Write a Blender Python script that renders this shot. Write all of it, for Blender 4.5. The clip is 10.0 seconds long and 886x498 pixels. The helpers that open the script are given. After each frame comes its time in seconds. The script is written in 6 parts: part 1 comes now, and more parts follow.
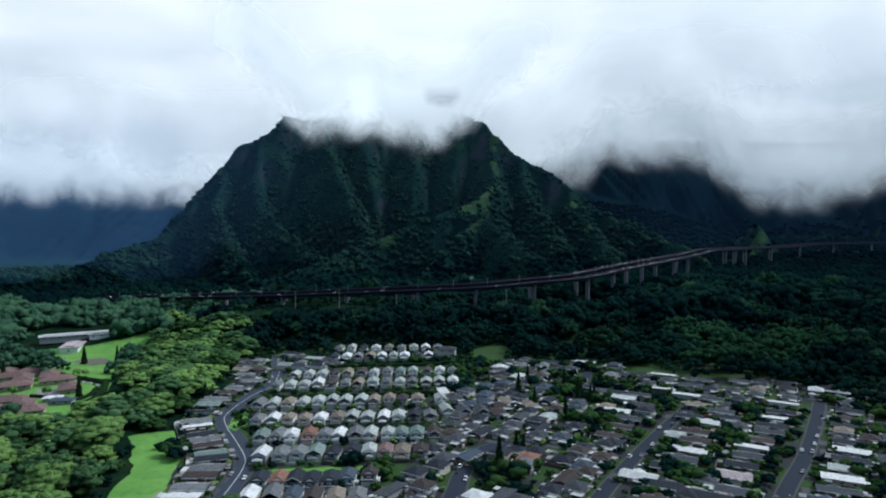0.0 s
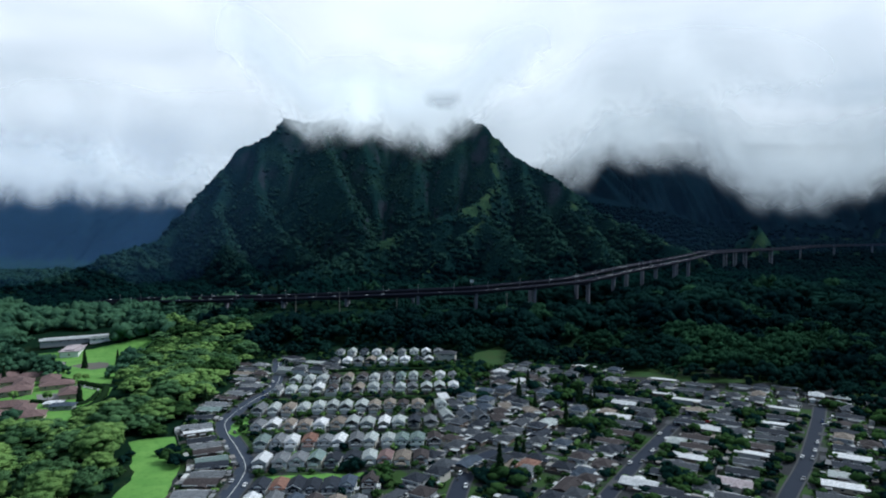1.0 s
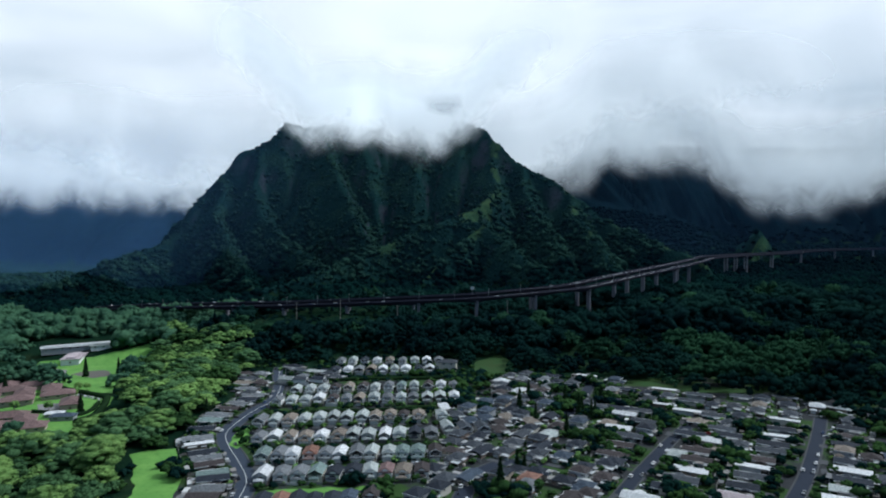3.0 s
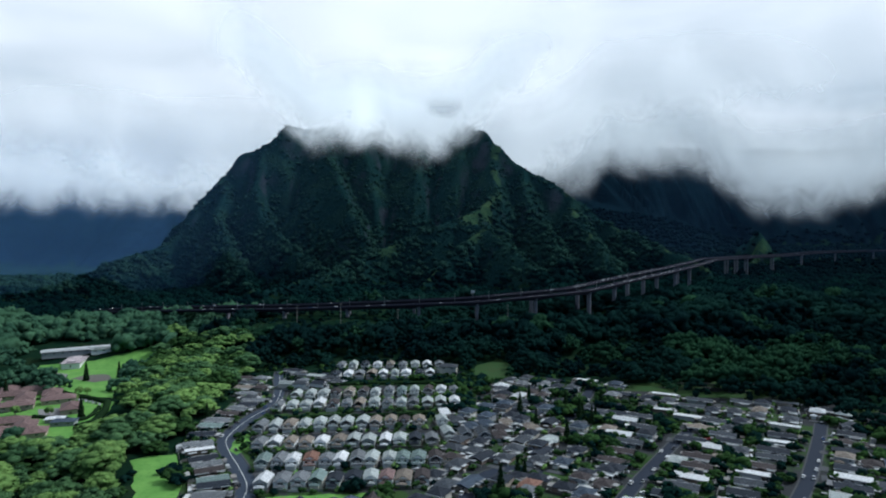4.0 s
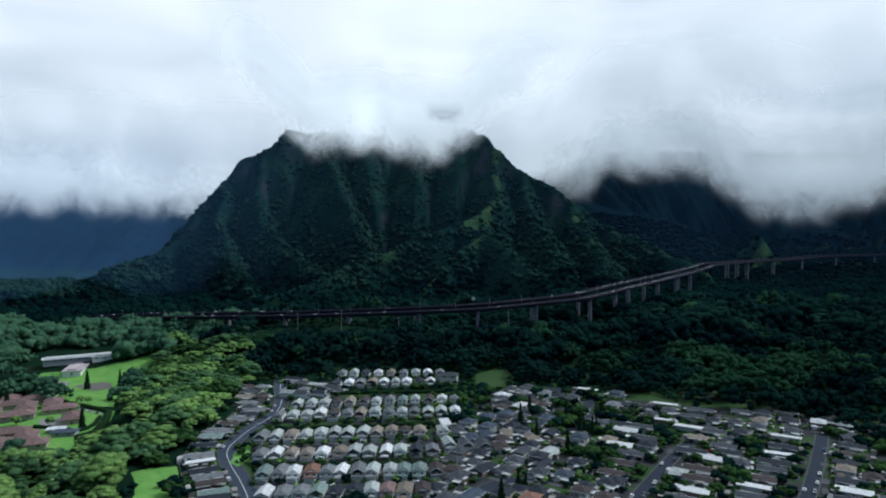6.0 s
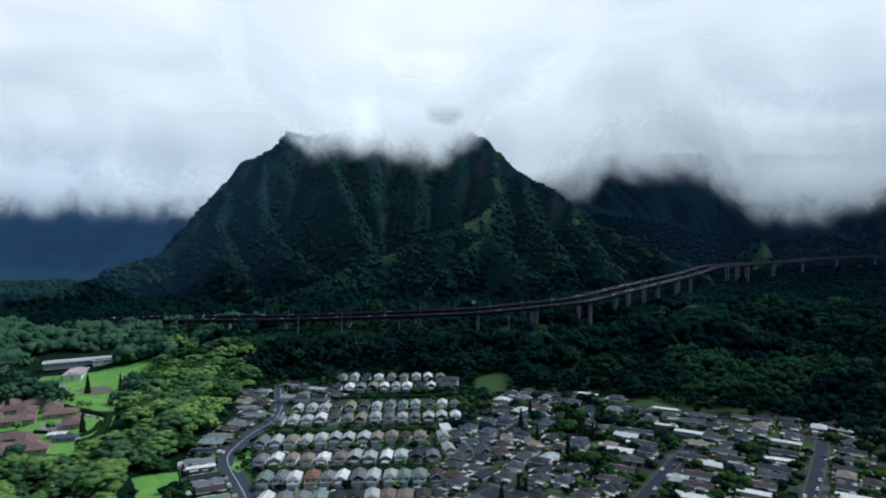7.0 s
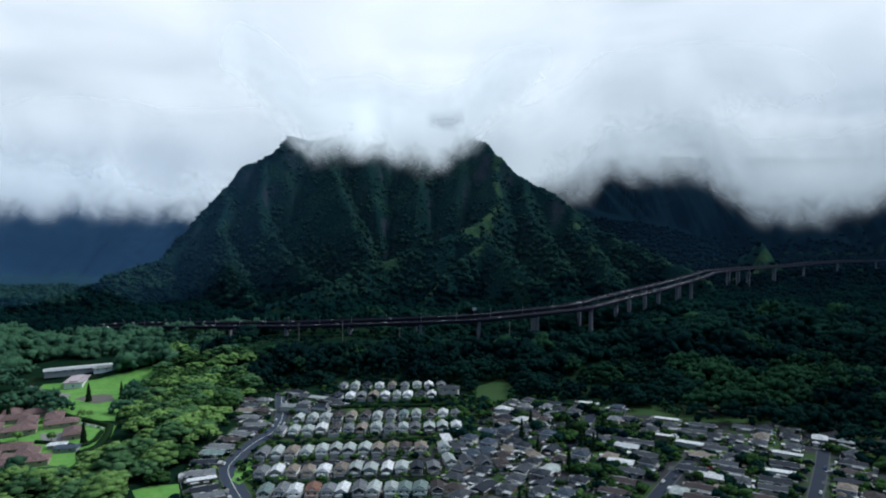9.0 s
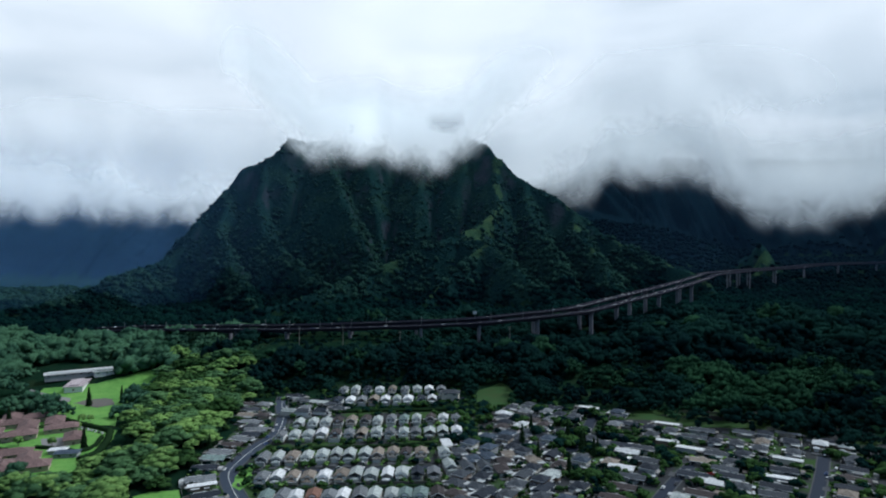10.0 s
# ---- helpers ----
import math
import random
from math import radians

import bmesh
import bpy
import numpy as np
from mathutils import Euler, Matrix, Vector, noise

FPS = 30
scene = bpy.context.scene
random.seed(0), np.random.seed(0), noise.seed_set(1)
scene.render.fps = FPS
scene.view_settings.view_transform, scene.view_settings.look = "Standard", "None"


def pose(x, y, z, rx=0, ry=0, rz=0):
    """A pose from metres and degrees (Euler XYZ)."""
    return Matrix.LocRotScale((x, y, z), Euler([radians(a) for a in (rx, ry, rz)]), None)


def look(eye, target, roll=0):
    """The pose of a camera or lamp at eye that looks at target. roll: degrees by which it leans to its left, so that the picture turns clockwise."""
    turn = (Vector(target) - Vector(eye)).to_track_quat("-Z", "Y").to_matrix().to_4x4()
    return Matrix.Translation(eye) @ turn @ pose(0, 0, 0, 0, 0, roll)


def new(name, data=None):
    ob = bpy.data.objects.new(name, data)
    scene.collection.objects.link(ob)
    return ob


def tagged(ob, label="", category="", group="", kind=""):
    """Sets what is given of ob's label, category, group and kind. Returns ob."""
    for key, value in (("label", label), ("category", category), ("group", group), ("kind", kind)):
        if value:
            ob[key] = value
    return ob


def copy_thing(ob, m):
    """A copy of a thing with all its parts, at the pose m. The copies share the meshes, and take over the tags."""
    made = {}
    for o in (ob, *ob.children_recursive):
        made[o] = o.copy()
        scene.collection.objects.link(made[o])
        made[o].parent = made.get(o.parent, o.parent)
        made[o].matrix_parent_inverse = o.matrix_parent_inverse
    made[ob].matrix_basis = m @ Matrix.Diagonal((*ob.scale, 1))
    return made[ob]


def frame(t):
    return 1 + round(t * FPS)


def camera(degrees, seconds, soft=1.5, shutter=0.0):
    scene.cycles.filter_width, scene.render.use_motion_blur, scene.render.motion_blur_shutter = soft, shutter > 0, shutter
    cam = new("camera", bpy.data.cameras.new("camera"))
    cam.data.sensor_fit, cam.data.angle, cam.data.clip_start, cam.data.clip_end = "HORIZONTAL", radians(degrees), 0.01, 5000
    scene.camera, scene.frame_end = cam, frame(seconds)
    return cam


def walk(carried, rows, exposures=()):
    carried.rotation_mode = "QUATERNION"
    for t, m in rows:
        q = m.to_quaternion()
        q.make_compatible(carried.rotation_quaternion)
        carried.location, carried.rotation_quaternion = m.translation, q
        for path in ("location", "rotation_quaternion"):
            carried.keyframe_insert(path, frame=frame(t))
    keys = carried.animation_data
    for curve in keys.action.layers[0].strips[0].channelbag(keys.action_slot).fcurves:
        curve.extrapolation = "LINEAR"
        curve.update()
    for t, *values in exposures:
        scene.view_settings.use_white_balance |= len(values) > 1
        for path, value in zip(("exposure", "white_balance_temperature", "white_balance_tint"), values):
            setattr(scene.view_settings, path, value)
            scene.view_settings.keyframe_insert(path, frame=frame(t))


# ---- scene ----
# The camera: a drone that climbs slowly and tips up a little, far from its subject.
cam = camera(70, 10.0, soft=2.0)
RISE, BACK, SIDE, TURN = 3.133, -0.209, -0.013, 0.0307
PATH = []
for k in range(41):
    t = k * 0.25
    PATH.append((t, pose(SIDE * t, BACK * t, 130 + RISE * t, 88.16 + 0.102 * t, 0, TURN * t)))
walk(cam, PATH, exposures=[(0, 0.0, 5500, 6), (10, -0.10, 5500, 6)])

# ---- light: overcast sky, a weak wide sun behind the cloud ----
SUN_EL, SUN_AZ = 46.0, 72.0     # degrees; azimuth clockwise from +y
world = bpy.data.worlds.new("overcast_sky")
scene.world = world
world.use_nodes = True
wt = world.node_tree
wt.nodes.clear()


def wnode(kind, **kw):
    n = wt.nodes.new(kind)
    for k, v in kw.items():
        n.inputs[k].default_value = v
    return n


w_out = wnode("ShaderNodeOutputWorld")
w_bg = wnode("ShaderNodeBackground", Strength=1.0)
w_sky = wt.nodes.new("ShaderNodeTexSky")
w_sky.sky_type, w_sky.sun_disc = "NISHITA", False
w_sky.sun_elevation, w_sky.sun_rotation = radians(SUN_EL), radians(SUN_AZ)
w_co = wnode("ShaderNodeTexCoord")
w_map = wnode("ShaderNodeMapping")
w_map.inputs["Scale"].default_value = (1.0, 1.0, 3.4)
w_map.inputs["Location"].default_value = (3.1, 0.4, 1.7)
w_n1 = wnode("ShaderNodeTexNoise", Scale=2.6, Detail=5.0, Roughness=0.5, Distortion=0.6)
w_ramp = wt.nodes.new("ShaderNodeValToRGB")
w_ramp.color_ramp.elements[0].position, w_ramp.color_ramp.elements[0].color = 0.34, (0.785, 0.80, 0.79, 1)
w_ramp.color_ramp.elements[1].position, w_ramp.color_ramp.elements[1].color = 0.60, (1.03, 1.01, 0.975, 1)
w_scale = wnode("ShaderNodeVectorMath")
w_scale.operation = "SCALE"
w_scale.inputs["Scale"].default_value = 0.1
w_mix = wt.nodes.new("ShaderNodeMixRGB")
w_mix.inputs["Fac"].default_value = 0.9
wt.links.new(w_co.outputs["Generated"], w_map.inputs["Vector"])
wt.links.new(w_map.outputs["Vector"], w_n1.inputs["Vector"])
wt.links.new(w_n1.outputs["Fac"], w_ramp.inputs["Fac"])
wt.links.new(w_sky.outputs["Color"], w_scale.inputs[0])
wt.links.new(w_scale.outputs["Vector"], w_mix.inputs["Color1"])
wt.links.new(w_ramp.outputs["Color"], w_mix.inputs["Color2"])
# thinner and thicker parts of the cloud sheet: direction, half-width in degrees, how much lighter or darker
w_sheet = w_mix.outputs["Color"]
for w_dir, w_deg, w_amt in (((0.05, 1, 0.36), 17, 0.15), ((-0.66, 1, 0.36), 17, 0.14), ((-0.44, 1, 0.11), 9, 0.12), ((-0.52, 1, 0.20), 11, -0.16), ((0.50, 1, 0.14), 15, -0.20), ((0.44, 1, 0.27), 10, 0.12), ((0.68, 1, 0.34), 12, 0.08)):
    w_near = wnode("ShaderNodeVectorMath")
    w_near.operation = "DOT_PRODUCT"
    w_near.inputs[1].default_value = Vector(w_dir).normalized()
    w_lobe = wt.nodes.new("ShaderNodeMapRange")
    w_lobe.interpolation_type = "SMOOTHERSTEP"
    for w_key, w_val in (("From Min", math.cos(radians(w_deg))), ("From Max", 1.0), ("To Min", 0.0), ("To Max", w_amt)):
        w_lobe.inputs[w_key].default_value = w_val
    w_add = wnode("ShaderNodeVectorMath")
    w_add.operation = "MULTIPLY_ADD"
    w_add.inputs[1].default_value = (1.12, 1.0, 0.92)
    wt.links.new(w_co.outputs["Generated"], w_near.inputs[0])
    wt.links.new(w_near.outputs["Value"], w_lobe.inputs["Value"])
    wt.links.new(w_lobe.outputs["Result"], w_add.inputs[0])
    wt.links.new(w_sheet, w_add.inputs[2])
    w_sheet = w_add.outputs["Vector"]
# the sky is brightest round the veiled sun and dimmer on the far side
w_dot = wnode("ShaderNodeVectorMath")
w_dot.operation = "DOT_PRODUCT"
w_dot.inputs[1].default_value = Vector((0.0, 1.0, 0.8)).normalized()
w_range = wt.nodes.new("ShaderNodeMapRange")
for w_key, w_val in (("From Min", -0.3), ("From Max", 0.85), ("To Min", 0.0), ("To Max", 1.0)):
    w_range.inputs[w_key].default_value = w_val
w_glow = wt.nodes.new("ShaderNodeMixRGB")
w_glow.inputs["Color1"].default_value = (0.13, 0.205, 0.30, 1)
wt.links.new(w_co.outputs["Generated"], w_dot.inputs[0])
wt.links.new(w_dot.outputs["Value"], w_range.inputs["Value"])
wt.links.new(w_range.outputs["Result"], w_glow.inputs["Fac"])
wt.links.new(w_sheet, w_glow.inputs["Color2"])
wt.links.new(w_glow.outputs["Color"], w_bg.inputs["Color"])
wt.links.new(w_bg.outputs["Background"], w_out.inputs["Surface"])

sun = new("sun", bpy.data.lights.new("sun", "SUN"))
sun.data.energy, sun.data.angle, sun.data.color = 2.75, radians(14), (1.0, 0.95, 0.87)
_az, _el = radians(SUN_AZ), radians(SUN_EL)
sun.matrix_world = look((400 * math.sin(_az), 400 * math.cos(_az), 500), (0, 0, 500 - 400 * math.tan(_el)))

# ---- materials ----


class Mat:
    """A node material: small helpers to chain nodes."""

    def __init__(self, name):
        self.m = bpy.data.materials.new(name)
        self.m.use_nodes = True
        self.t = self.m.node_tree
        self.b = self.t.nodes["Principled BSDF"]

    def node(self, kind, ins=None, **attrs):
        n = self.t.nodes.new(kind)
        for k, v in (ins or {}).items():
            if isinstance(v, bpy.types.NodeSocket):
                self.t.links.new(v, n.inputs[k])
            else:
                n.inputs[k].default_value = v
        if "op" in attrs:
            n.operation = attrs["op"]
        if "blend" in attrs:
            n.blend_type = attrs["blend"]
        return n

    def coords(self):
        return self.node("ShaderNodeTexCoord").outputs["Object"]

    def noise(self, scale, detail=4.0, rough=0.55, vec=None):
        return self.node("ShaderNodeTexNoise", {"Vector": vec if vec else self.world(), "Scale": scale, "Detail": detail, "Roughness": rough}).outputs["Fac"]

    def world(self):
        return self.node("ShaderNodeNewGeometry").outputs["Position"]

    def ramp(self, fac, *stops):
        n = self.node("ShaderNodeValToRGB", {"Fac": fac})
        e = n.color_ramp.elements
        while len(e) < len(stops):
            e.new(0.5)
        for el, (p, c) in zip(e, stops):
            el.position = p
            el.color = (*c, 1) if len(c) == 3 else c
        return n.outputs["Color"]

    def mix(self, fac, a, b, blend="MIX"):
        n = self.node("ShaderNodeMixRGB", {"Fac": fac, "Color1": a if isinstance(a, bpy.types.NodeSocket) else (*a, 1), "Color2": b if isinstance(b, bpy.types.NodeSocket) else (*b, 1)}, blend=blend)
        return n.outputs["Color"]

    def math(self, op, a, b=0.0, clamp=False):
        n = self.node("ShaderNodeMath", {0: a, 1: b}, op=op)
        n.use_clamp = clamp
        return n.outputs["Value"]

    def done(self, color, rough=0.8, metal=0.0, bump=None, dist=0.1, strength=0.5, spec=0.3):
        i = self.b.inputs
        for key, v in (("Base Color", color), ("Roughness", rough), ("Metallic", metal), ("Specular IOR Level", spec)):
            if isinstance(v, bpy.types.NodeSocket):
                self.t.links.new(v, i[key])
            elif key == "Base Color":
                i[key].default_value = (*v, 1)
            else:
                i[key].default_value = v
        if bump is not None:
            n = self.node("ShaderNodeBump", {"Height": bump, "Distance": dist, "Strength": strength})
            self.t.links.new(n.outputs["Normal"], i["Normal"])
        return self.m


def foliage_mat(name, dark, light, dist=0.5, patchy=0.6, pale=1.3):
    m = Mat(name)
    rnd = m.node("ShaderNodeNewGeometry").outputs["Random Per Island"]
    c = m.mix(rnd, dark, light)
    n = m.noise(0.9, 5)
    c = m.mix(m.ramp(n, (0.35, (0, 0, 0)), (0.7, (1, 1, 1))), c, m.mix(0.5, c, light), "MIX")
    patch = m.noise(0.012, 3)
    c = m.mix(m.ramp(patch, (0.4, (0, 0, 0)), (0.62, (patchy, patchy, patchy))), c, (light[0] * pale, light[1] * pale, light[2] * (0.5 + pale * 0.5)))
    return m.done(c, 0.75, bump=m.noise(1.1, 6, 0.65), dist=dist * 3, strength=1.0, spec=0.0)


def plain_mat(name, color, var=0.15, rough=0.8, scale=0.6, metal=0.0, spec=0.3, bump=0.02):
    m = Mat(name)
    n = m.noise(scale, 5)
    rnd = m.node("ShaderNodeObjectInfo").outputs["Random"]
    lo, hi = tuple(v * (1 - var) for v in color), tuple(min(1, v * (1 + var)) for v in color)
    c = m.mix(n, lo, hi)
    c = m.mix(m.math("MULTIPLY", rnd, 0.35), c, tuple(v * 0.7 for v in color))
    return m.done(c, rough, metal, bump=m.noise(scale * 9, 3), dist=bump, strength=0.4, spec=spec)


# Near and western leaves lighter, eastern darker: sun and cloud shade put into colour.
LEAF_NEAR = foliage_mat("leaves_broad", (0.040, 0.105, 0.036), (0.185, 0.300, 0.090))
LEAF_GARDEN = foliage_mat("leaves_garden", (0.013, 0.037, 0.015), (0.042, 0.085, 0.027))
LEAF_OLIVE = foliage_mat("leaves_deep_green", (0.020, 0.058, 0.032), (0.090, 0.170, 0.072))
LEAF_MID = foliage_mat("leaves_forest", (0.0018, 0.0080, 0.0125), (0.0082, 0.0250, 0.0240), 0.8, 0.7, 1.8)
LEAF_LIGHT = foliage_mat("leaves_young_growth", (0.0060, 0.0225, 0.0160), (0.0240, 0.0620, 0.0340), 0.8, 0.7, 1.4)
# Far valley leaves darkened: the shade under the cloud is painted in.
LEAF_VALLEY_SHADED = foliage_mat("leaves_valley_shaded", (0.0010, 0.0045, 0.0074), (0.0034, 0.0105, 0.0125), 0.8, 0.6, 1.5)
LEAF_WEST_LIT = foliage_mat("leaves_west_lit", (0.014, 0.046, 0.034), (0.068, 0.142, 0.084), 0.8)
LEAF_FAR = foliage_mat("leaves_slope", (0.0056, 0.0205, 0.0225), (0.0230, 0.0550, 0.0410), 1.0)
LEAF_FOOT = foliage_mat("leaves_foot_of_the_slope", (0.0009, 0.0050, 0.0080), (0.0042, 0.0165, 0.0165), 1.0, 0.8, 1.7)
LEAF_DARK = foliage_mat("leaves_conifer", (0.010, 0.024, 0.012), (0.020, 0.040, 0.018))
BARK = plain_mat("bark", (0.10, 0.075, 0.055), 0.3, 0.95, 3)
CONCRETE = plain_mat("concrete", (0.20, 0.195, 0.19), 0.2, 0.85, 0.15)
ASPHALT = plain_mat("asphalt", (0.036, 0.047, 0.068), 0.18, 0.88, 0.3, spec=0.15)
ASPHALT_DARK = plain_mat("dark_asphalt", (0.021, 0.028, 0.044), 0.18, 0.88, 0.3, spec=0.15)
KERB = plain_mat("kerb_concrete", (0.055, 0.058, 0.062), 0.2, 0.9, 0.8)
PAINT_LINE = plain_mat("road_paint", (0.62, 0.62, 0.58), 0.15, 0.7, 2)
GRASS = Mat("lawn")
_n, _n2 = GRASS.noise(0.06, 5), GRASS.noise(1.2, 4)
_n3 = GRASS.noise(0.22, 6, 0.65)
GRASS = GRASS.done(GRASS.mix(GRASS.ramp(_n3, (0.5, (0, 0, 0)), (0.68, (0.40, 0.40, 0.40))), GRASS.mix(GRASS.ramp(_n, (0.35, (0, 0, 0)), (0.65, (1, 1, 1))), GRASS.mix(_n2, (0.082, 0.20, 0.040), (0.125, 0.285, 0.058)), GRASS.mix(_n2, (0.135, 0.28, 0.060), (0.175, 0.34, 0.075))), (0.040, 0.11, 0.022)), 0.9, bump=_n2, dist=0.1, spec=0.1)

GRASS_DULL = Mat("rough_grass")
_n, _n2 = GRASS_DULL.noise(0.08, 5), GRASS_DULL.noise(0.9, 5)
GRASS_DULL = GRASS_DULL.done(GRASS_DULL.mix(GRASS_DULL.ramp(_n, (0.35, (0, 0, 0)), (0.65, (1, 1, 1))), GRASS_DULL.mix(_n2, (0.020, 0.056, 0.018), (0.036, 0.086, 0.024)), GRASS_DULL.mix(_n2, (0.026, 0.052, 0.016), (0.042, 0.066, 0.020))), 0.9, bump=_n2, dist=0.3, spec=0.1)
_m = Mat("ground_cover")
_n = _m.noise(0.05, 6, 0.6)
_n2 = _m.noise(0.6, 5)
_c = _m.mix(_n2, (0.005, 0.017, 0.011), (0.011, 0.029, 0.015))
_c = _m.mix(_m.ramp(_n, (0.5, (0, 0, 0)), (0.72, (1, 1, 1))), _c, (0.020, 0.034, 0.016))
GROUND = _m.done(_c, 0.9, bump=_m.noise(0.35, 6, 0.65), dist=2.0, strength=0.8, spec=0.0)

_m = Mat("mountain_cover")
_n, _n2 = _m.noise(0.012, 6, 0.6), _m.noise(0.14, 6, 0.6)
_c = _m.mix(_n2, (0.0040, 0.0160, 0.0185), (0.0120, 0.0360, 0.0310))
_c = _m.mix(_m.ramp(_n, (0.5, (0, 0, 0)), (0.7, (0.8, 0.8, 0.8))), _c, (0.018, 0.042, 0.029))
_up = _m.node("ShaderNodeSeparateXYZ", {0: _m.node("ShaderNodeNewGeometry").outputs["Normal"]}).outputs["Z"]
_rock = _m.mix(_m.noise(0.03, 6, 0.7), (0.020, 0.025, 0.036), (0.060, 0.062, 0.078))
_c = _m.mix(_m.ramp(_m.math("ADD", _up, _m.math("MULTIPLY", _n, 0.3)), (0.50, (0.9, 0.9, 0.9)), (0.66, (0, 0, 0))), _c, _rock)
SLOPE = _m.done(_c, 0.9, bump=_m.noise(0.10, 8, 0.65), dist=6.0, strength=0.9, spec=0.0)

# Darker mountain cover for the far cliffs: cloud shade put into its colour.
_m = Mat("shaded_cliff")
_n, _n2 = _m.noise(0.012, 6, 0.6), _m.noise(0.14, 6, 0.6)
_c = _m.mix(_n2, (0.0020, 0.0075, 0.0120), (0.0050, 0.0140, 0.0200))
CLIFF_SHADED = _m.done(_m.mix(_m.ramp(_n, (0.5, (0, 0, 0)), (0.7, (0.8, 0.8, 0.8))), _c, (0.007, 0.016, 0.022)), 0.9, bump=_m.noise(0.10, 8, 0.65), dist=6.0, strength=0.9, spec=0.0)

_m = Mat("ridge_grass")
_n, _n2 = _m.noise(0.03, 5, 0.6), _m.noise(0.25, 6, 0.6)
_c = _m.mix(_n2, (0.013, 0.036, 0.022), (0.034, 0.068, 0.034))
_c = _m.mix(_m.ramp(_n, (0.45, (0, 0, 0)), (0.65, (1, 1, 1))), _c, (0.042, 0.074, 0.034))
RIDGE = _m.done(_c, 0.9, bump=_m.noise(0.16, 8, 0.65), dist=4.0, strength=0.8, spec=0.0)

_m = Mat("town_ground")
_n, _n2 = _m.noise(0.035, 3), _m.noise(0.5, 5)
_c = _m.mix(_n2, (0.020, 0.046, 0.015), (0.052, 0.094, 0.028))
_c = _m.mix(_m.ramp(_n, (0.46, (0, 0, 0)), (0.54, (1, 1, 1))), _c, _m.mix(_n2, (0.024, 0.027, 0.030), (0.048, 0.050, 0.052)))
TOWN = _m.done(_c, 0.9, bump=_n2, dist=0.1, spec=0.04)

# ---- the lie of the land ----


def hash2(i, j, seed):
    h = np.sin(i * 127.1 + j * 311.7 + seed * 74.7) * 43758.5453
    return h - np.floor(h)


def vnoise(x, y, seed=0):
    i, j = np.floor(x), np.floor(y)
    u, v = x - i, y - j
    u, v = u * u * (3 - 2 * u), v * v * (3 - 2 * v)
    a = hash2(i, j, seed) * (1 - u) + hash2(i + 1, j, seed) * u
    b = hash2(i, j + 1, seed) * (1 - u) + hash2(i + 1, j + 1, seed) * u
    return (a * (1 - v) + b * v) * 2 - 1


def fbm(x, y, octaves=5, seed=0, gain=0.5):
    out, amp = 0.0, 1.0
    for o in range(octaves):
        out = out + amp * vnoise(x, y, seed + o * 13)
        x, y, amp = x * 2.03 + 11.3, y * 2.03 - 7.1, amp * gain
    return out


def step(a, b, v):
    s = np.clip((v - a) / (b - a), 0, 1)
    return s * s * (3 - 2 * s)


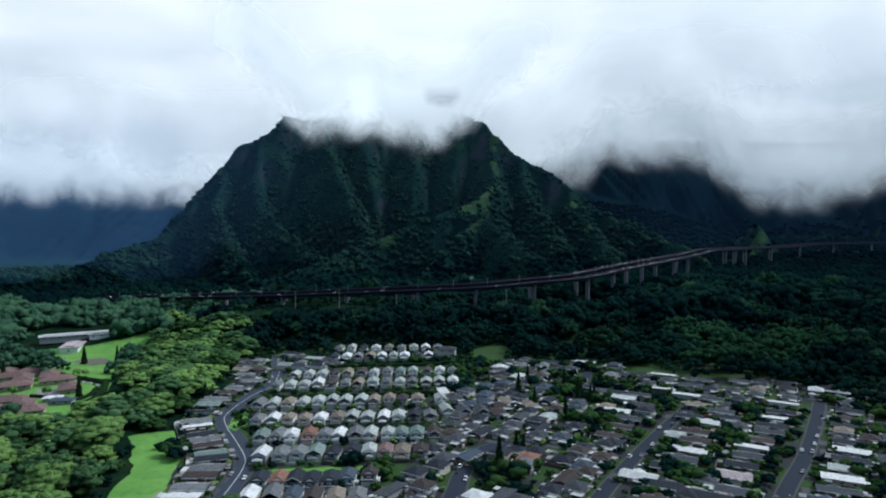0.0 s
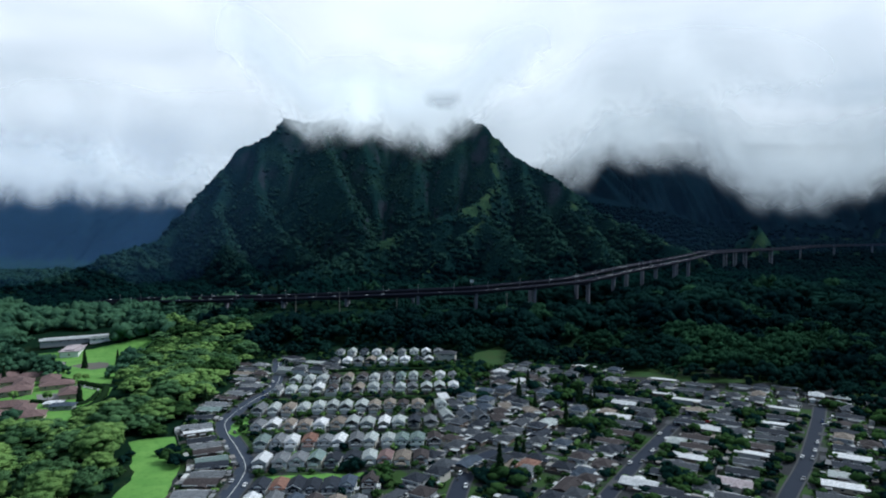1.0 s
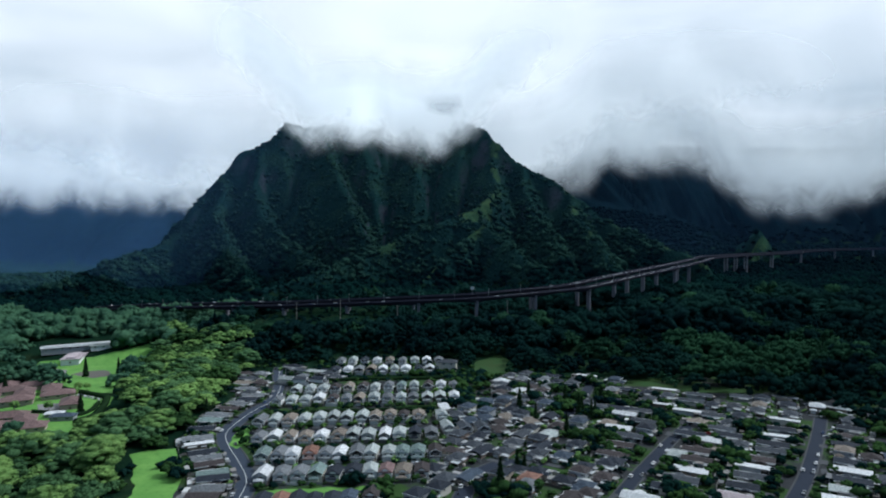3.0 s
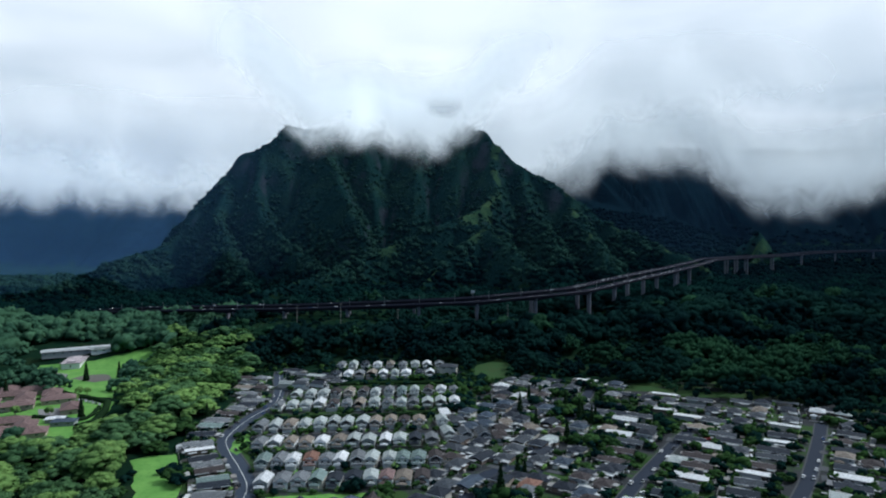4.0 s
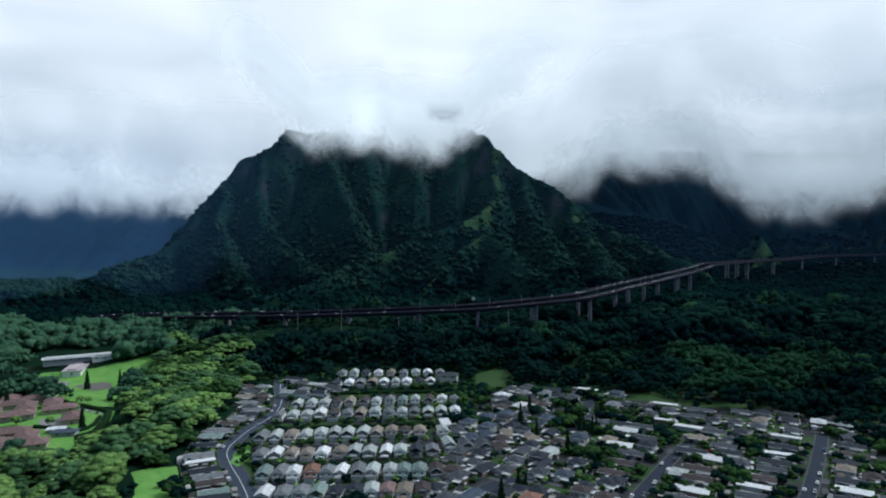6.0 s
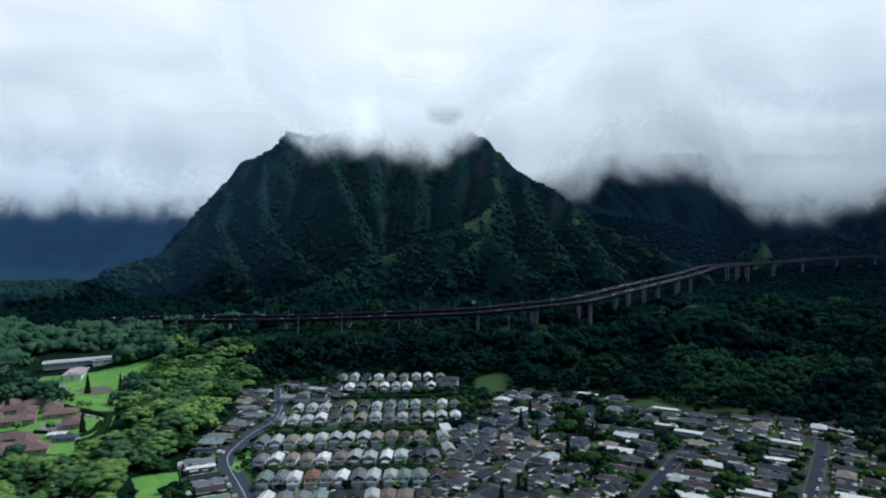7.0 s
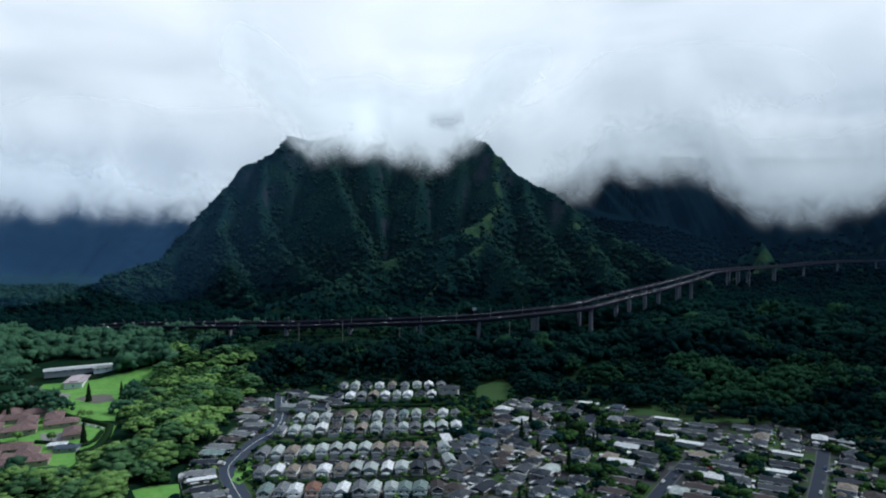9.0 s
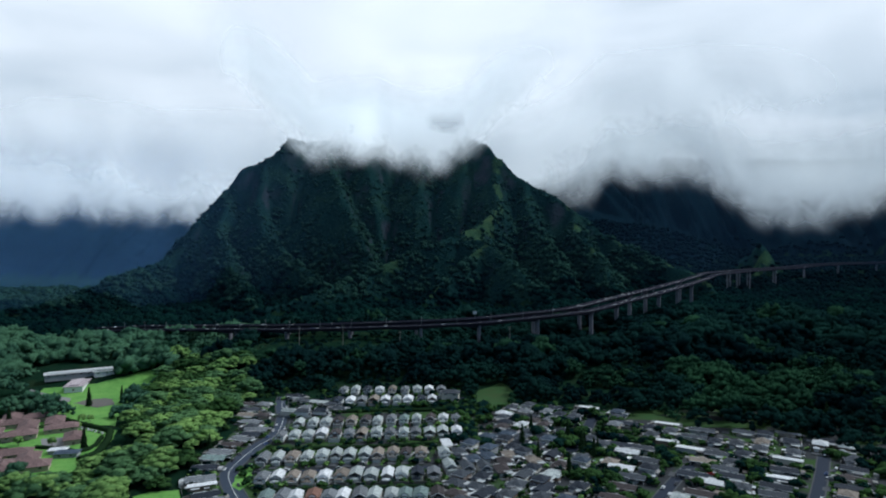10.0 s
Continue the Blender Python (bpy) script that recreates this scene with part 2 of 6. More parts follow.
# Ridge lines: (steepness, fluting, points x y z)
RIDGES = [
    (1.6, 0.3, [(-736, 1690, 118), (-712, 1735, 168), (-694, 1770, 230), (-674, 1790, 238), (-670, 1810, 262), (-655, 1830, 288), (-622, 1870, 338), (-602, 1890, 384), (-588, 1900, 392), (-553, 1920, 398), (-536, 1930, 426), (-502, 1950, 456), (-490, 1960, 488), (-434, 1975, 480), (-335, 2010, 500), (-160, 2070, 515), (-32, 2090, 520), (75, 1960, 488), (120, 1850, 440), (132, 1830, 404), (157, 1805, 398), (180, 1790, 374), (217, 1770, 346), (248, 1740, 314), (290, 1715, 292), (327, 1700, 249), (387, 1680, 206)]),
    (1.15, 0.2, [(327, 1700, 249), (402, 1660, 186), (480, 1590, 148), (545, 1510, 108), (590, 1430, 78)]),
    (1.3, 0.2, [(140, 1830, 404), (140, 1710, 321), (142, 1620, 256), (90, 1520, 214), (30, 1430, 176), (96, 1340, 162), (132, 1270, 138), (166, 1210, 100), (188, 1160, 68), (212, 1110, 45)]),
    (1.25, 0.2, [(60, 1470, 194), (-16, 1410, 168), (-52, 1395, 154), (-100, 1375, 129), (-190, 1310, 92), (-250, 1260, 72), (-335, 1190, 42)]),
    (1.15, 0.2, [(96, 1340, 162), (46, 1320, 142), (-4, 1250, 98), (-46, 1180, 54)]),
    (1.3, 0.2, [(-401, 1985, 485), (-330, 1830, 365), (-268, 1680, 254), (-212, 1560, 182), (-180, 1470, 118)]),
    (1.3, 0.2, [(-50, 2090, 515), (-70, 1900, 410), (-84, 1780, 300), (-92, 1690, 205), (-97, 1630, 130)]),
    (1.25, 0.2, [(-547, 1925, 420), (-529, 1800, 292), (-479, 1690, 209), (-406, 1580, 142), (-312, 1440, 88), (-248, 1340, 56)]),
    (1.25, 0.2, [(-639, 1850, 322), (-614, 1740, 226), (-554, 1600, 145), (-457, 1430, 75), (-393, 1300, 38)]),
    (0.55, 0.2, [(-736, 1690, 118), (-820, 1560, 66), (-880, 1450, 30), (-980, 1380, 0)]),
    (1.25, 0.2, [(217, 1770, 346), (212, 1640, 250), (234, 1500, 165), (256, 1370, 100), (275, 1260, 52)]),
    (1.2, 0.2, [(327, 1700, 249), (334, 1560, 178), (352, 1430, 118), (372, 1310, 62)]),
    (1.3, 0.2, [(-267, 2040, 505), (-236, 1900, 395), (-206, 1790, 292), (-188, 1700, 200), (-182, 1640, 130)]),
    (1.3, 0.2, [(75, 1960, 486), (52, 1850, 396), (36, 1770, 310), (28, 1690, 225), (20, 1620, 150)]),
    (0.95, 1.6, [(429, 3185, 468), (910, 3445, 611), (1690, 3510, 611), (2730, 3380, 598), (3900, 3250, 572)]),
    (1.0, 0.9, [(1060, 2160, 70), (1100, 2200, 112), (1122, 2260, 148), (1120, 2360, 110)]),
    (0.40, 0.6, [(-4700, 3000, 420), (-3000, 3750, 430), (-1300, 4000, 440), (-300, 3900, 440), (520, 3500, 480)]),
]
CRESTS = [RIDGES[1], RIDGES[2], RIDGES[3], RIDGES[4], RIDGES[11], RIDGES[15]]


def flat_land(x, y):
    """Valley floor: level town, rising towards the mountain."""
    z = 5 * step(365, 585, y) * step(-260, -80, x) + 3.2 * step(65, 286, x) * step(260, 390, y)
    z = z - 10 * step(-195, -338, x) * step(494, 728, y)
    z = z + step(672, 820, y) * (14 * step(-800, -620, x) + 11 * step(-470, -330, x)) * (1 - 0.5 * step(560, 800, x))
    z = z + 65 * step(1690, 3120, y) * step(390, 910, x)
    z = z - 20 * np.exp(-((x - 190) / 60) ** 2 - ((y - 850) / 75) ** 2)
    return z + step(660, 860, y) * 5.0 * fbm(x / 110, y / 110, 4, 5)


def uncut_land(x, y):
    z = flat_land(x, y)
    wx = x + 13 * fbm(x / 130, y / 130, 3, 21)
    wy = y + 13 * fbm(x / 130, y / 130, 3, 37)
    best = np.full_like(z, -1e3)
    for k, flute, pts in RIDGES:
        for (ax, ay, az), (bx, by, bz) in zip(pts, pts[1:]):
            dx, dy = bx - ax, by - ay
            ln2 = dx * dx + dy * dy
            s = np.clip(((wx - ax) * dx + (wy - ay) * dy) / ln2, 0, 1)
            d = np.hypot(wx - ax - s * dx, wy - ay - s * dy)
            along = s * math.sqrt(ln2) + ax * 0.7 + ay * 0.3
            rib = 0.65 - np.abs(vnoise(along / 58.0, d / 500.0, 3)) * 2.4 + 0.5 * (0.6 - np.abs(vnoise(along / 24.0, d / 300.0, 4)) * 1.5)
            h = az + s * (bz - az) - k * d * (1.08 - 0.16 * np.clip(d / 300, 0, 1)) + flute * 30 * rib * np.clip(d / 60, 0, 1)
            best = np.maximum(best, h)
    m = step(-25, 25, best - z)
    hi = np.maximum(best, z)
    return z * (1 - m) + hi * m + m * (4.5 * fbm(x / 32, y / 32, 4, 9))


# Rain has cut gullies into the mountain: water runs down a grid of cells and wears its bed
CUT_X, CUT_Y, CUT_STEP = -1120.0, 1060.0, 7.0
CUT_NX, CUT_NY = 272, 190


def worn():
    x = CUT_X + CUT_STEP * np.arange(CUT_NX)
    y = CUT_Y + CUT_STEP * np.arange(CUT_NY)
    X_, Y_ = np.meshgrid(x, y)
    first = uncut_land(X_, Y_)
    floor_ = flat_land(X_, Y_)
    hold = step(6, 45, first - floor_)
    h = first + 5.0 * fbm(X_ / 40, Y_ / 40, 4, 77) * hold
    steps = [(-1, -1), (-1, 0), (-1, 1), (0, -1), (0, 1), (1, -1), (1, 0), (1, 1)]
    index = np.arange(h.size).reshape(h.shape)
    for turn in range(26):
        pad = np.pad(h, 1, constant_values=1e6)
        ipad = np.pad(index, 1, mode="edge")
        drop, to = np.zeros_like(h), index.copy()
        for dj, di in steps:
            low = (h - pad[1 + dj:1 + dj + CUT_NY, 1 + di:1 + di + CUT_NX]) / (CUT_STEP * math.hypot(dj, di))
            better = low > drop
            drop = np.where(better, low, drop)
            to = np.where(better, ipad[1 + dj:1 + dj + CUT_NY, 1 + di:1 + di + CUT_NX], to)
        area = [1.0] * h.size
        flow = to.ravel().tolist()
        for c in np.argsort(-h.ravel()).tolist():
            if flow[c] != c:
                area[flow[c]] += area[c]
        area = np.array(area).reshape(h.shape)
        wear = np.minimum(0.085 * np.sqrt(area - 1.0) * drop, 3.0) * hold
        h = np.maximum(h - wear, np.minimum(h, floor_))
        pad = np.pad(h, 1, mode="edge")
        h = h + 0.03 * (pad[:-2, 1:-1] + pad[2:, 1:-1] + pad[1:-1, :-2] + pad[1:-1, 2:] - 4 * h) * hold
    rim = step(0, 120, X_ - x[0]) * step(0, 120, x[-1] - X_) * step(0, 60, Y_ - y[0]) * step(0, 120, y[-1] - Y_)
    return np.clip(h - first, -75, 8) * rim


CUT = worn()


def land(x, y):
    u = np.clip((x - CUT_X) / CUT_STEP, 0, CUT_NX - 1.001)
    v = np.clip((y - CUT_Y) / CUT_STEP, 0, CUT_NY - 1.001)
    i, j = np.floor(u).astype(int), np.floor(v).astype(int)
    u, v = u - i, v - j
    cut = (CUT[j, i] * (1 - u) + CUT[j, i + 1] * u) * (1 - v) + (CUT[j + 1, i] * (1 - u) + CUT[j + 1, i + 1] * u) * v
    return uncut_land(x, y) + cut


def part(name, bm, material, parent=None, label=""):
    me = bpy.data.meshes.new(name)
    bm.to_mesh(me)
    bm.free()
    me.materials.append(material)
    ob = new(name, me)
    if parent:
        ob.parent = parent
    if label:
        ob["label"] = label
    return ob


def mesh_np(name, verts, faces, material, smooth=True):
    """One mesh from arrays of corners and of triangles or quads."""
    me = bpy.data.meshes.new(name)
    n = faces.shape[1]
    me.vertices.add(len(verts))
    me.vertices.foreach_set("co", np.ascontiguousarray(verts, np.float32).ravel())
    me.loops.add(faces.size)
    me.loops.foreach_set("vertex_index", np.ascontiguousarray(faces, np.int32).ravel())
    me.polygons.add(len(faces))
    me.polygons.foreach_set("loop_start", np.arange(0, faces.size, n, dtype=np.int32))
    me.polygons.foreach_set("loop_total", np.full(len(faces), n, np.int32))
    me.polygons.foreach_set("use_smooth", np.full(len(faces), smooth))
    me.update(calc_edges=True)
    me.validate()
    me.materials.append(material)
    return new(name, me)


def grid_faces(nx, ny):
    i, j = np.meshgrid(np.arange(nx - 1), np.arange(ny - 1))
    a = (j * nx + i).ravel()
    return np.stack([a, a + 1, a + nx + 1, a + nx], 1)


# One sheet of ground to the horizon: lines close together where the camera looks
def lines(spans):
    out = []
    for a, b, st in spans:
        out += list(np.arange(a, b, st))
    return np.array(out + [spans[-1][1]])


gx = lines([(-4900, -1800, 70), (-1800, -940, 20), (-940, 600, 7), (600, 1430, 14), (1430, 2900, 26), (2900, 4900, 80)])
gy = lines([(-4900, -200, 150), (-200, 620, 11), (620, 1120, 9), (1120, 2200, 7.5), (2200, 2900, 22), (2900, 3600, 16), (3600, 4900, 60)])
GX, GY = np.meshgrid(gx, gy)
GZ = land(GX, GY)
ground = mesh_np("ground", np.stack([GX.ravel(), GY.ravel(), GZ.ravel()], 1), grid_faces(len(gx), len(gy)), GROUND)
ground.data.materials.append(SLOPE)
ground.data.materials.append(TOWN)
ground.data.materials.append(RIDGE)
ground.data.materials.append(CLIFF_SHADED)
cx = (GX[:-1, :-1] + GX[1:, 1:]) / 2
cy = (GY[:-1, :-1] + GY[1:, 1:]) / 2
rise = land(cx, cy) - flat_land(cx, cy)
kind = np.where(rise > 12, 1, 0)


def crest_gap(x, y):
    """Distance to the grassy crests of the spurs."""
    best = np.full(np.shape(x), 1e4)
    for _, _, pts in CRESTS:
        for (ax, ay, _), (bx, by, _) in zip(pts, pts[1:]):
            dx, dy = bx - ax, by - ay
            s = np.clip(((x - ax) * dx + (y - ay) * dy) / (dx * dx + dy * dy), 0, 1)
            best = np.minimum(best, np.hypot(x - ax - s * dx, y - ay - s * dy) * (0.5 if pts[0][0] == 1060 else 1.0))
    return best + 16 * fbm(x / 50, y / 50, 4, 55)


# cliffs beyond 2500 m get the cover with painted shade
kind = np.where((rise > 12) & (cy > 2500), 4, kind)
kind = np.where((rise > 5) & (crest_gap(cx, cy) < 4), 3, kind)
kind = np.where((cx > -165 - 0.10 * (cy - 400)) & (cx < 340) & (cy > 150) & (cy < 575) & (cx < 620 - 0.55 * cy), 2, kind)
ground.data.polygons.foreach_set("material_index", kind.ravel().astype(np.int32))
tagged(ground, "valley floor and forested mountain sides", "ground", kind="structure")


def gz(x, y):
    return float(land(np.array([float(x)]), np.array([float(y)]))[0])


# ---- plants: shapes that are copied into groves ----
rng = np.random.default_rng(7)


def ico(sub):
    bm = bmesh.new()
    bmesh.ops.create_icosphere(bm, subdivisions=sub, radius=1.0)
    v = np.array([p.co[:] for p in bm.verts])
    f = np.array([[p.index for p in q.verts] for q in bm.faces])
    bm.free()
    return v, f


ICO1, ICO2 = ico(1), ico(2)


def crown_shape(seed, clumps, fine, spread, leaves, leaf=0.05):
    """A crown about 1 wide and high: lumpy clumps on a dome, and loose sprays of leaves."""
    r = np.random.default_rng(seed)
    base = ICO2 if fine else ICO1
    vs, fs, n = [], [], 0
    for c in range(clumps):
        a = c * 2.399963 + r.uniform(-0.5, 0.5)
        q = math.sqrt((c + 0.5) / clumps)
        cx_, cy_ = 0.40 * q * math.cos(a) * spread, 0.40 * q * math.sin(a) * spread
        cz_ = 0.70 * math.sqrt(max(0.0, 1 - 0.75 * q * q)) + r.uniform(-0.16, 0.08)
        size = r.uniform(0.12, 0.21) * (1.9 if clumps < 4 else 1.5 if clumps < 12 else 0.8)
        v = base[0] * (1 + (0.24 if clumps > 10 or clumps < 4 else 0.4) * r.standard_normal((len(base[0]), 1)).clip(-1.4, 1.4))
        v = v * np.array([size * r.uniform(0.9, 1.3), size * r.uniform(0.9, 1.3), size * (r.uniform(0.8, 1.15) if clumps < 20 else r.uniform(0.5, 0.8))])
        vs.append(v + np.array([cx_, cy_, cz_]))
        fs.append(base[1] + n)
        n += len(v)
    if leaves:
        # sprays of leaves stand off the clumps, turned every way
        host = r.integers(0, clumps, leaves)
        cen = np.array([v.mean(0) for v in vs])[host]
        ext = np.array([v.max(0) - v.min(0) for v in vs])[host] * 0.5
        d = r.standard_normal((leaves, 3))
        d[:, 2] = np.abs(d[:, 2]) * 1.2 - 0.25
        d /= np.linalg.norm(d, axis=1)[:, None]
        p = cen + d * ext * r.uniform(0.75, 1.25, (leaves, 1))
        tri = p[:, None, :] + r.uniform(-leaf, leaf, (leaves, 3, 3))
        vs.append(tri.reshape(-1, 3))
        fs.append(np.arange(leaves * 3).reshape(-1, 3) + n)
    return np.concatenate(vs), np.concatenate(fs)


def conifer_shape(seed, tiers=11, around=7):
    r = np.random.default_rng(seed)
    vs, fs, n = [], [], 0
    for k in range(tiers):
        h = k / tiers
        rad = (1 - h) ** 0.8 * 0.5 + 0.04
        for j in range(around):
            a = 6.283 * j / around + r.uniform(-0.4, 0.4)
            v = ICO1[0] * np.array([rad * 0.55, rad * 0.34, 0.055]) * (1 + 0.3 * r.standard_normal((12 if len(ICO1[0]) == 12 else len(ICO1[0]), 1)).clip(-1, 1))
            ca, sa = math.cos(a), math.sin(a)
            v = np.stack([v[:, 0] * ca - v[:, 1] * sa + rad * 0.5 * ca, v[:, 0] * sa + v[:, 1] * ca + rad * 0.5 * sa, v[:, 2] - 0.10 * np.abs(v[:, 0]) + 0.10 + 0.9 * h + r.uniform(-0.03, 0.03)], 1)
            vs.append(v)
            fs.append(ICO1[1] + n)
            n += len(v)
    return np.concatenate(vs), np.concatenate(fs)


def grove(name, places, shapes, material, label, category="trees"):
    """Many crowns in one mesh. places: x, y, z, width, height."""
    vs, fs, n = [], [], 0
    for i, (x, y, z, w_, h_) in enumerate(places):
        v, f = shapes[i % len(shapes)]
        a = rng.uniform(0, 6.283)
        ca, sa = math.cos(a), math.sin(a)
        vs.append(np.stack([(v[:, 0] * ca - v[:, 1] * sa) * w_ + x, (v[:, 0] * sa + v[:, 1] * ca) * w_ + y, v[:, 2] * h_ + z], 1))
        fs.append(f + n)
        n += len(v)
    ob = mesh_np(name, np.concatenate(vs), np.concatenate(fs), material)
    return tagged(ob, label, category, kind="stuff")


def trunk_bm(height, radius, limbs, spread, seed):
    """A tapered, slightly bent trunk with limbs."""
    r = random.Random(seed)
    bm = bmesh.new()

    def limb(p, d, length, r0, r1, segs=3):
        rings = []
        for s in range(segs + 1):
            u = s / segs
            c = p + d * length * u + Vector((r.uniform(-1, 1), r.uniform(-1, 1), 0)) * 0.03 * length * u
            side = d.orthogonal().normalized()
            other = d.cross(side)
            rad = r0 + (r1 - r0) * u
            rings.append([bm.verts.new(c + (side * math.cos(q * 1.0472) + other * math.sin(q * 1.0472)) * rad) for q in range(6)])
        for s in range(segs):
            for q in range(6):
                bm.faces.new((rings[s][q], rings[s][(q + 1) % 6], rings[s + 1][(q + 1) % 6], rings[s + 1][q]))
        bm.faces.new(rings[-1])

    limb(Vector((0, 0, -0.3)), Vector((0, 0, 1)), height + 0.3, radius, radius * 0.45)
    for q in range(limbs):
        a = 6.283 * q / limbs + r.uniform(-0.4, 0.4)
        d = Vector((math.cos(a) * spread, math.sin(a) * spread, r.uniform(0.5, 0.9))).normalized()
        limb(Vector((0, 0, height * r.uniform(0.65, 0.95))), d, height * r.uniform(0.45, 0.7), radius * 0.45, radius * 0.15)
    return bm


def tree(width, height, seed, label, material=LEAF_NEAR, clumps=44, leaves=800, spread=1.0):
    top = new("tree")
    bm = trunk_bm(height * 0.55, 0.025 * height + 0.08, 5, 0.8 * width / height, seed)
    part("trunk", bm, BARK, top)
    v, f = crown_shape(seed, clumps, False, spread, leaves)
    crown = mesh_np("crown", v * np.array([width, width, height * 1.02]) + np.array([0, 0, height * 0.10]), f, material)
    crown.parent = top
    return tagged(top, label, "tree")


def conifer(width, height, seed, label):
    top = new("conifer")
    part("trunk", trunk_bm(height * 0.9, 0.25, 0, 1, seed), BARK, top)
    v, f = conifer_shape(seed)
    crown = mesh_np("crown", v * np.array([width, width, height]), f, LEAF_DARK)
    crown.parent = top
    return tagged(top, label, "tree")


def inside(poly, x, y):
    hit = np.zeros(np.shape(x), bool)
    for (ax, ay), (bx, by) in zip(poly, poly[1:] + poly[:1]):
        cross_ = ((ay > y) != (by > y)) & (x < (bx - ax) * (y - ay) / (by - ay + 1e-9) + ax)
        hit ^= cross_
    return hit


def scatter(x0, x1, y0, y1, gap, seed, jitter=0.45):
    r = np.random.default_rng(seed)
    X, Y = np.meshgrid(np.arange(x0, x1, gap), np.arange(y0, y1, gap))
    X = X + r.uniform(-jitter, jitter, X.shape) * gap
    Y = Y + r.uniform(-jitter, jitter, Y.shape) * gap
    return X.ravel(), Y.ravel()


# ---- roads ----
def smooth_line(pts, gap):
    """Points every gap metres along a smooth curve through pts."""
    p = np.array(pts, float)
    p = np.concatenate([[2 * p[0] - p[1]], p, [2 * p[-1] - p[-2]]])
    out = []
    for i in range(1, len(p) - 2):
        n = max(2, int(np.linalg.norm(p[i + 1] - p[i]) / gap))
        for k in range(n):
            u = k / n
            out.append(0.5 * ((2 * p[i]) + (p[i + 1] - p[i - 1]) * u + (2 * p[i - 1] - 5 * p[i] + 4 * p[i + 1] - p[i + 2]) * u * u + (3 * p[i] - p[i - 1] - 3 * p[i + 1] + p[i + 2]) * u ** 3))
    out.append(p[-2])
    return np.array(out)


def sideways(line):
    d = np.gradient(line[:, :2], axis=0)
    d /= np.linalg.norm(d, axis=1)[:, None] + 1e-9
    return np.stack([d[:, 1], -d[:, 0]], 1)


def sweep(name, line, profile, material, parent=None, closed=True, smooth=False):
    """A profile of (across, up) carried along a line of x y z."""
    s = sideways(line)
    prof = np.array(profile, float)
    n, m = len(line), len(prof)
    v = np.zeros((n, m, 3))
    v[:, :, 0] = line[:, None, 0] + s[:, None, 0] * prof[None, :, 0]
    v[:, :, 1] = line[:, None, 1] + s[:, None, 1] * prof[None, :, 0]
    v[:, :, 2] = line[:, None, 2] + prof[None, :, 1]
    mm = m if closed else m - 1
    i, j = np.meshgrid(np.arange(n - 1), np.arange(mm), indexing="ij")
    a, b = (i * m + j).ravel(), (i * m + (j + 1) % m).ravel()
    ob = mesh_np(name, v.reshape(-1, 3), np.stack([a, b, b + m, a + m], 1), material, smooth)
    if closed:
        bm = bmesh.new()
        bm.from_mesh(ob.data)
        bm.verts.ensure_lookup_table()
        bm.faces.new([bm.verts[k] for k in range(m)])
        bm.faces.new([bm.verts[(n - 1) * m + k] for k in range(m)])
        bmesh.ops.recalc_face_normals(bm, faces=bm.faces)
        bm.to_mesh(ob.data)
        bm.free()
    if parent:
        ob.parent = parent
    return ob


def on_ground(line, up=0.0):
    return np.concatenate([line[:, :2], (flat_land(line[:, 0], line[:, 1]) + up)[:, None]], 1)


def road(pts, half, label, centre=False, kerbs=True, gap=5, surface=ASPHALT_DARK):
    line = on_ground(smooth_line(pts, gap))
    top = sweep("road", line, [(-half, -0.3), (-half, 0.10), (0, 0.16), (half, 0.10), (half, -0.3)], surface)
    tagged(top, label, "road", kind="structure")
    if kerbs:
        for sgn in (-1, 1):
            k = sweep("kerb", line, [(sgn * half, -0.2), (sgn * half, 0.26), (sgn * (half + 0.25), 0.26), (sgn * (half + 1.0), 0.24), (sgn * (half + 1.0), -0.2)], KERB, top)
    if centre:
        sweep("centre_line", line, [(-0.16, 0.10), (-0.16, 0.175), (0.16, 0.175), (0.16, 0.10)], PAINT_LINE, top)
    return line


ROAD_L = [(-107, 250), (-107, 290), (-107, 308), (-108, 335), (-112, 354), (-126, 382), (-140, 407), (-150, 431), (-150, 458), (-146, 484), (-139, 509), (-144, 553), (-158, 602), (-165, 635)]
ROAD_1 = [(30, 225), (67, 287), (88, 322), (115, 364), (156, 422), (185, 456), (199, 472)]
ROAD_2 = [(108, 225), (154, 287), (173, 313), (206, 355), (246, 413), (272, 453)]
ROAD_M = [(0, 250), (2, 287), (6, 308), (11, 335), (22, 365), (40, 379), (59, 374)]
ROAD_N = [(92, 470), (105, 494), (120, 530), (133, 565)]
line_l = road(ROAD_L, 5.6, "winding grey asphalt street with a white centre line", True, surface=ASPHALT)
line_1 = road(ROAD_1, 3.6, "straight dark asphalt residential street")
line_2 = road(ROAD_2, 3.6, "straight dark asphalt residential street")
line_m = road(ROAD_M, 4.5, "short dark asphalt cul-de-sac")
line_n = road(ROAD_N, 4.0, "short dark asphalt side street")
LANES = [[(-100, 304), (-30, 305)], [(-113, 364), (-60, 369), (4, 374)], [(-142, 430), (-70, 436), (-4, 441)], [(-139, 511), (-60, 514), (20, 527)], [(-140, 617), (-70, 620), (20, 622)]]
for lane in LANES:
    road(lane, 2.8, "narrow asphalt lane between rows of houses", kerbs=False)


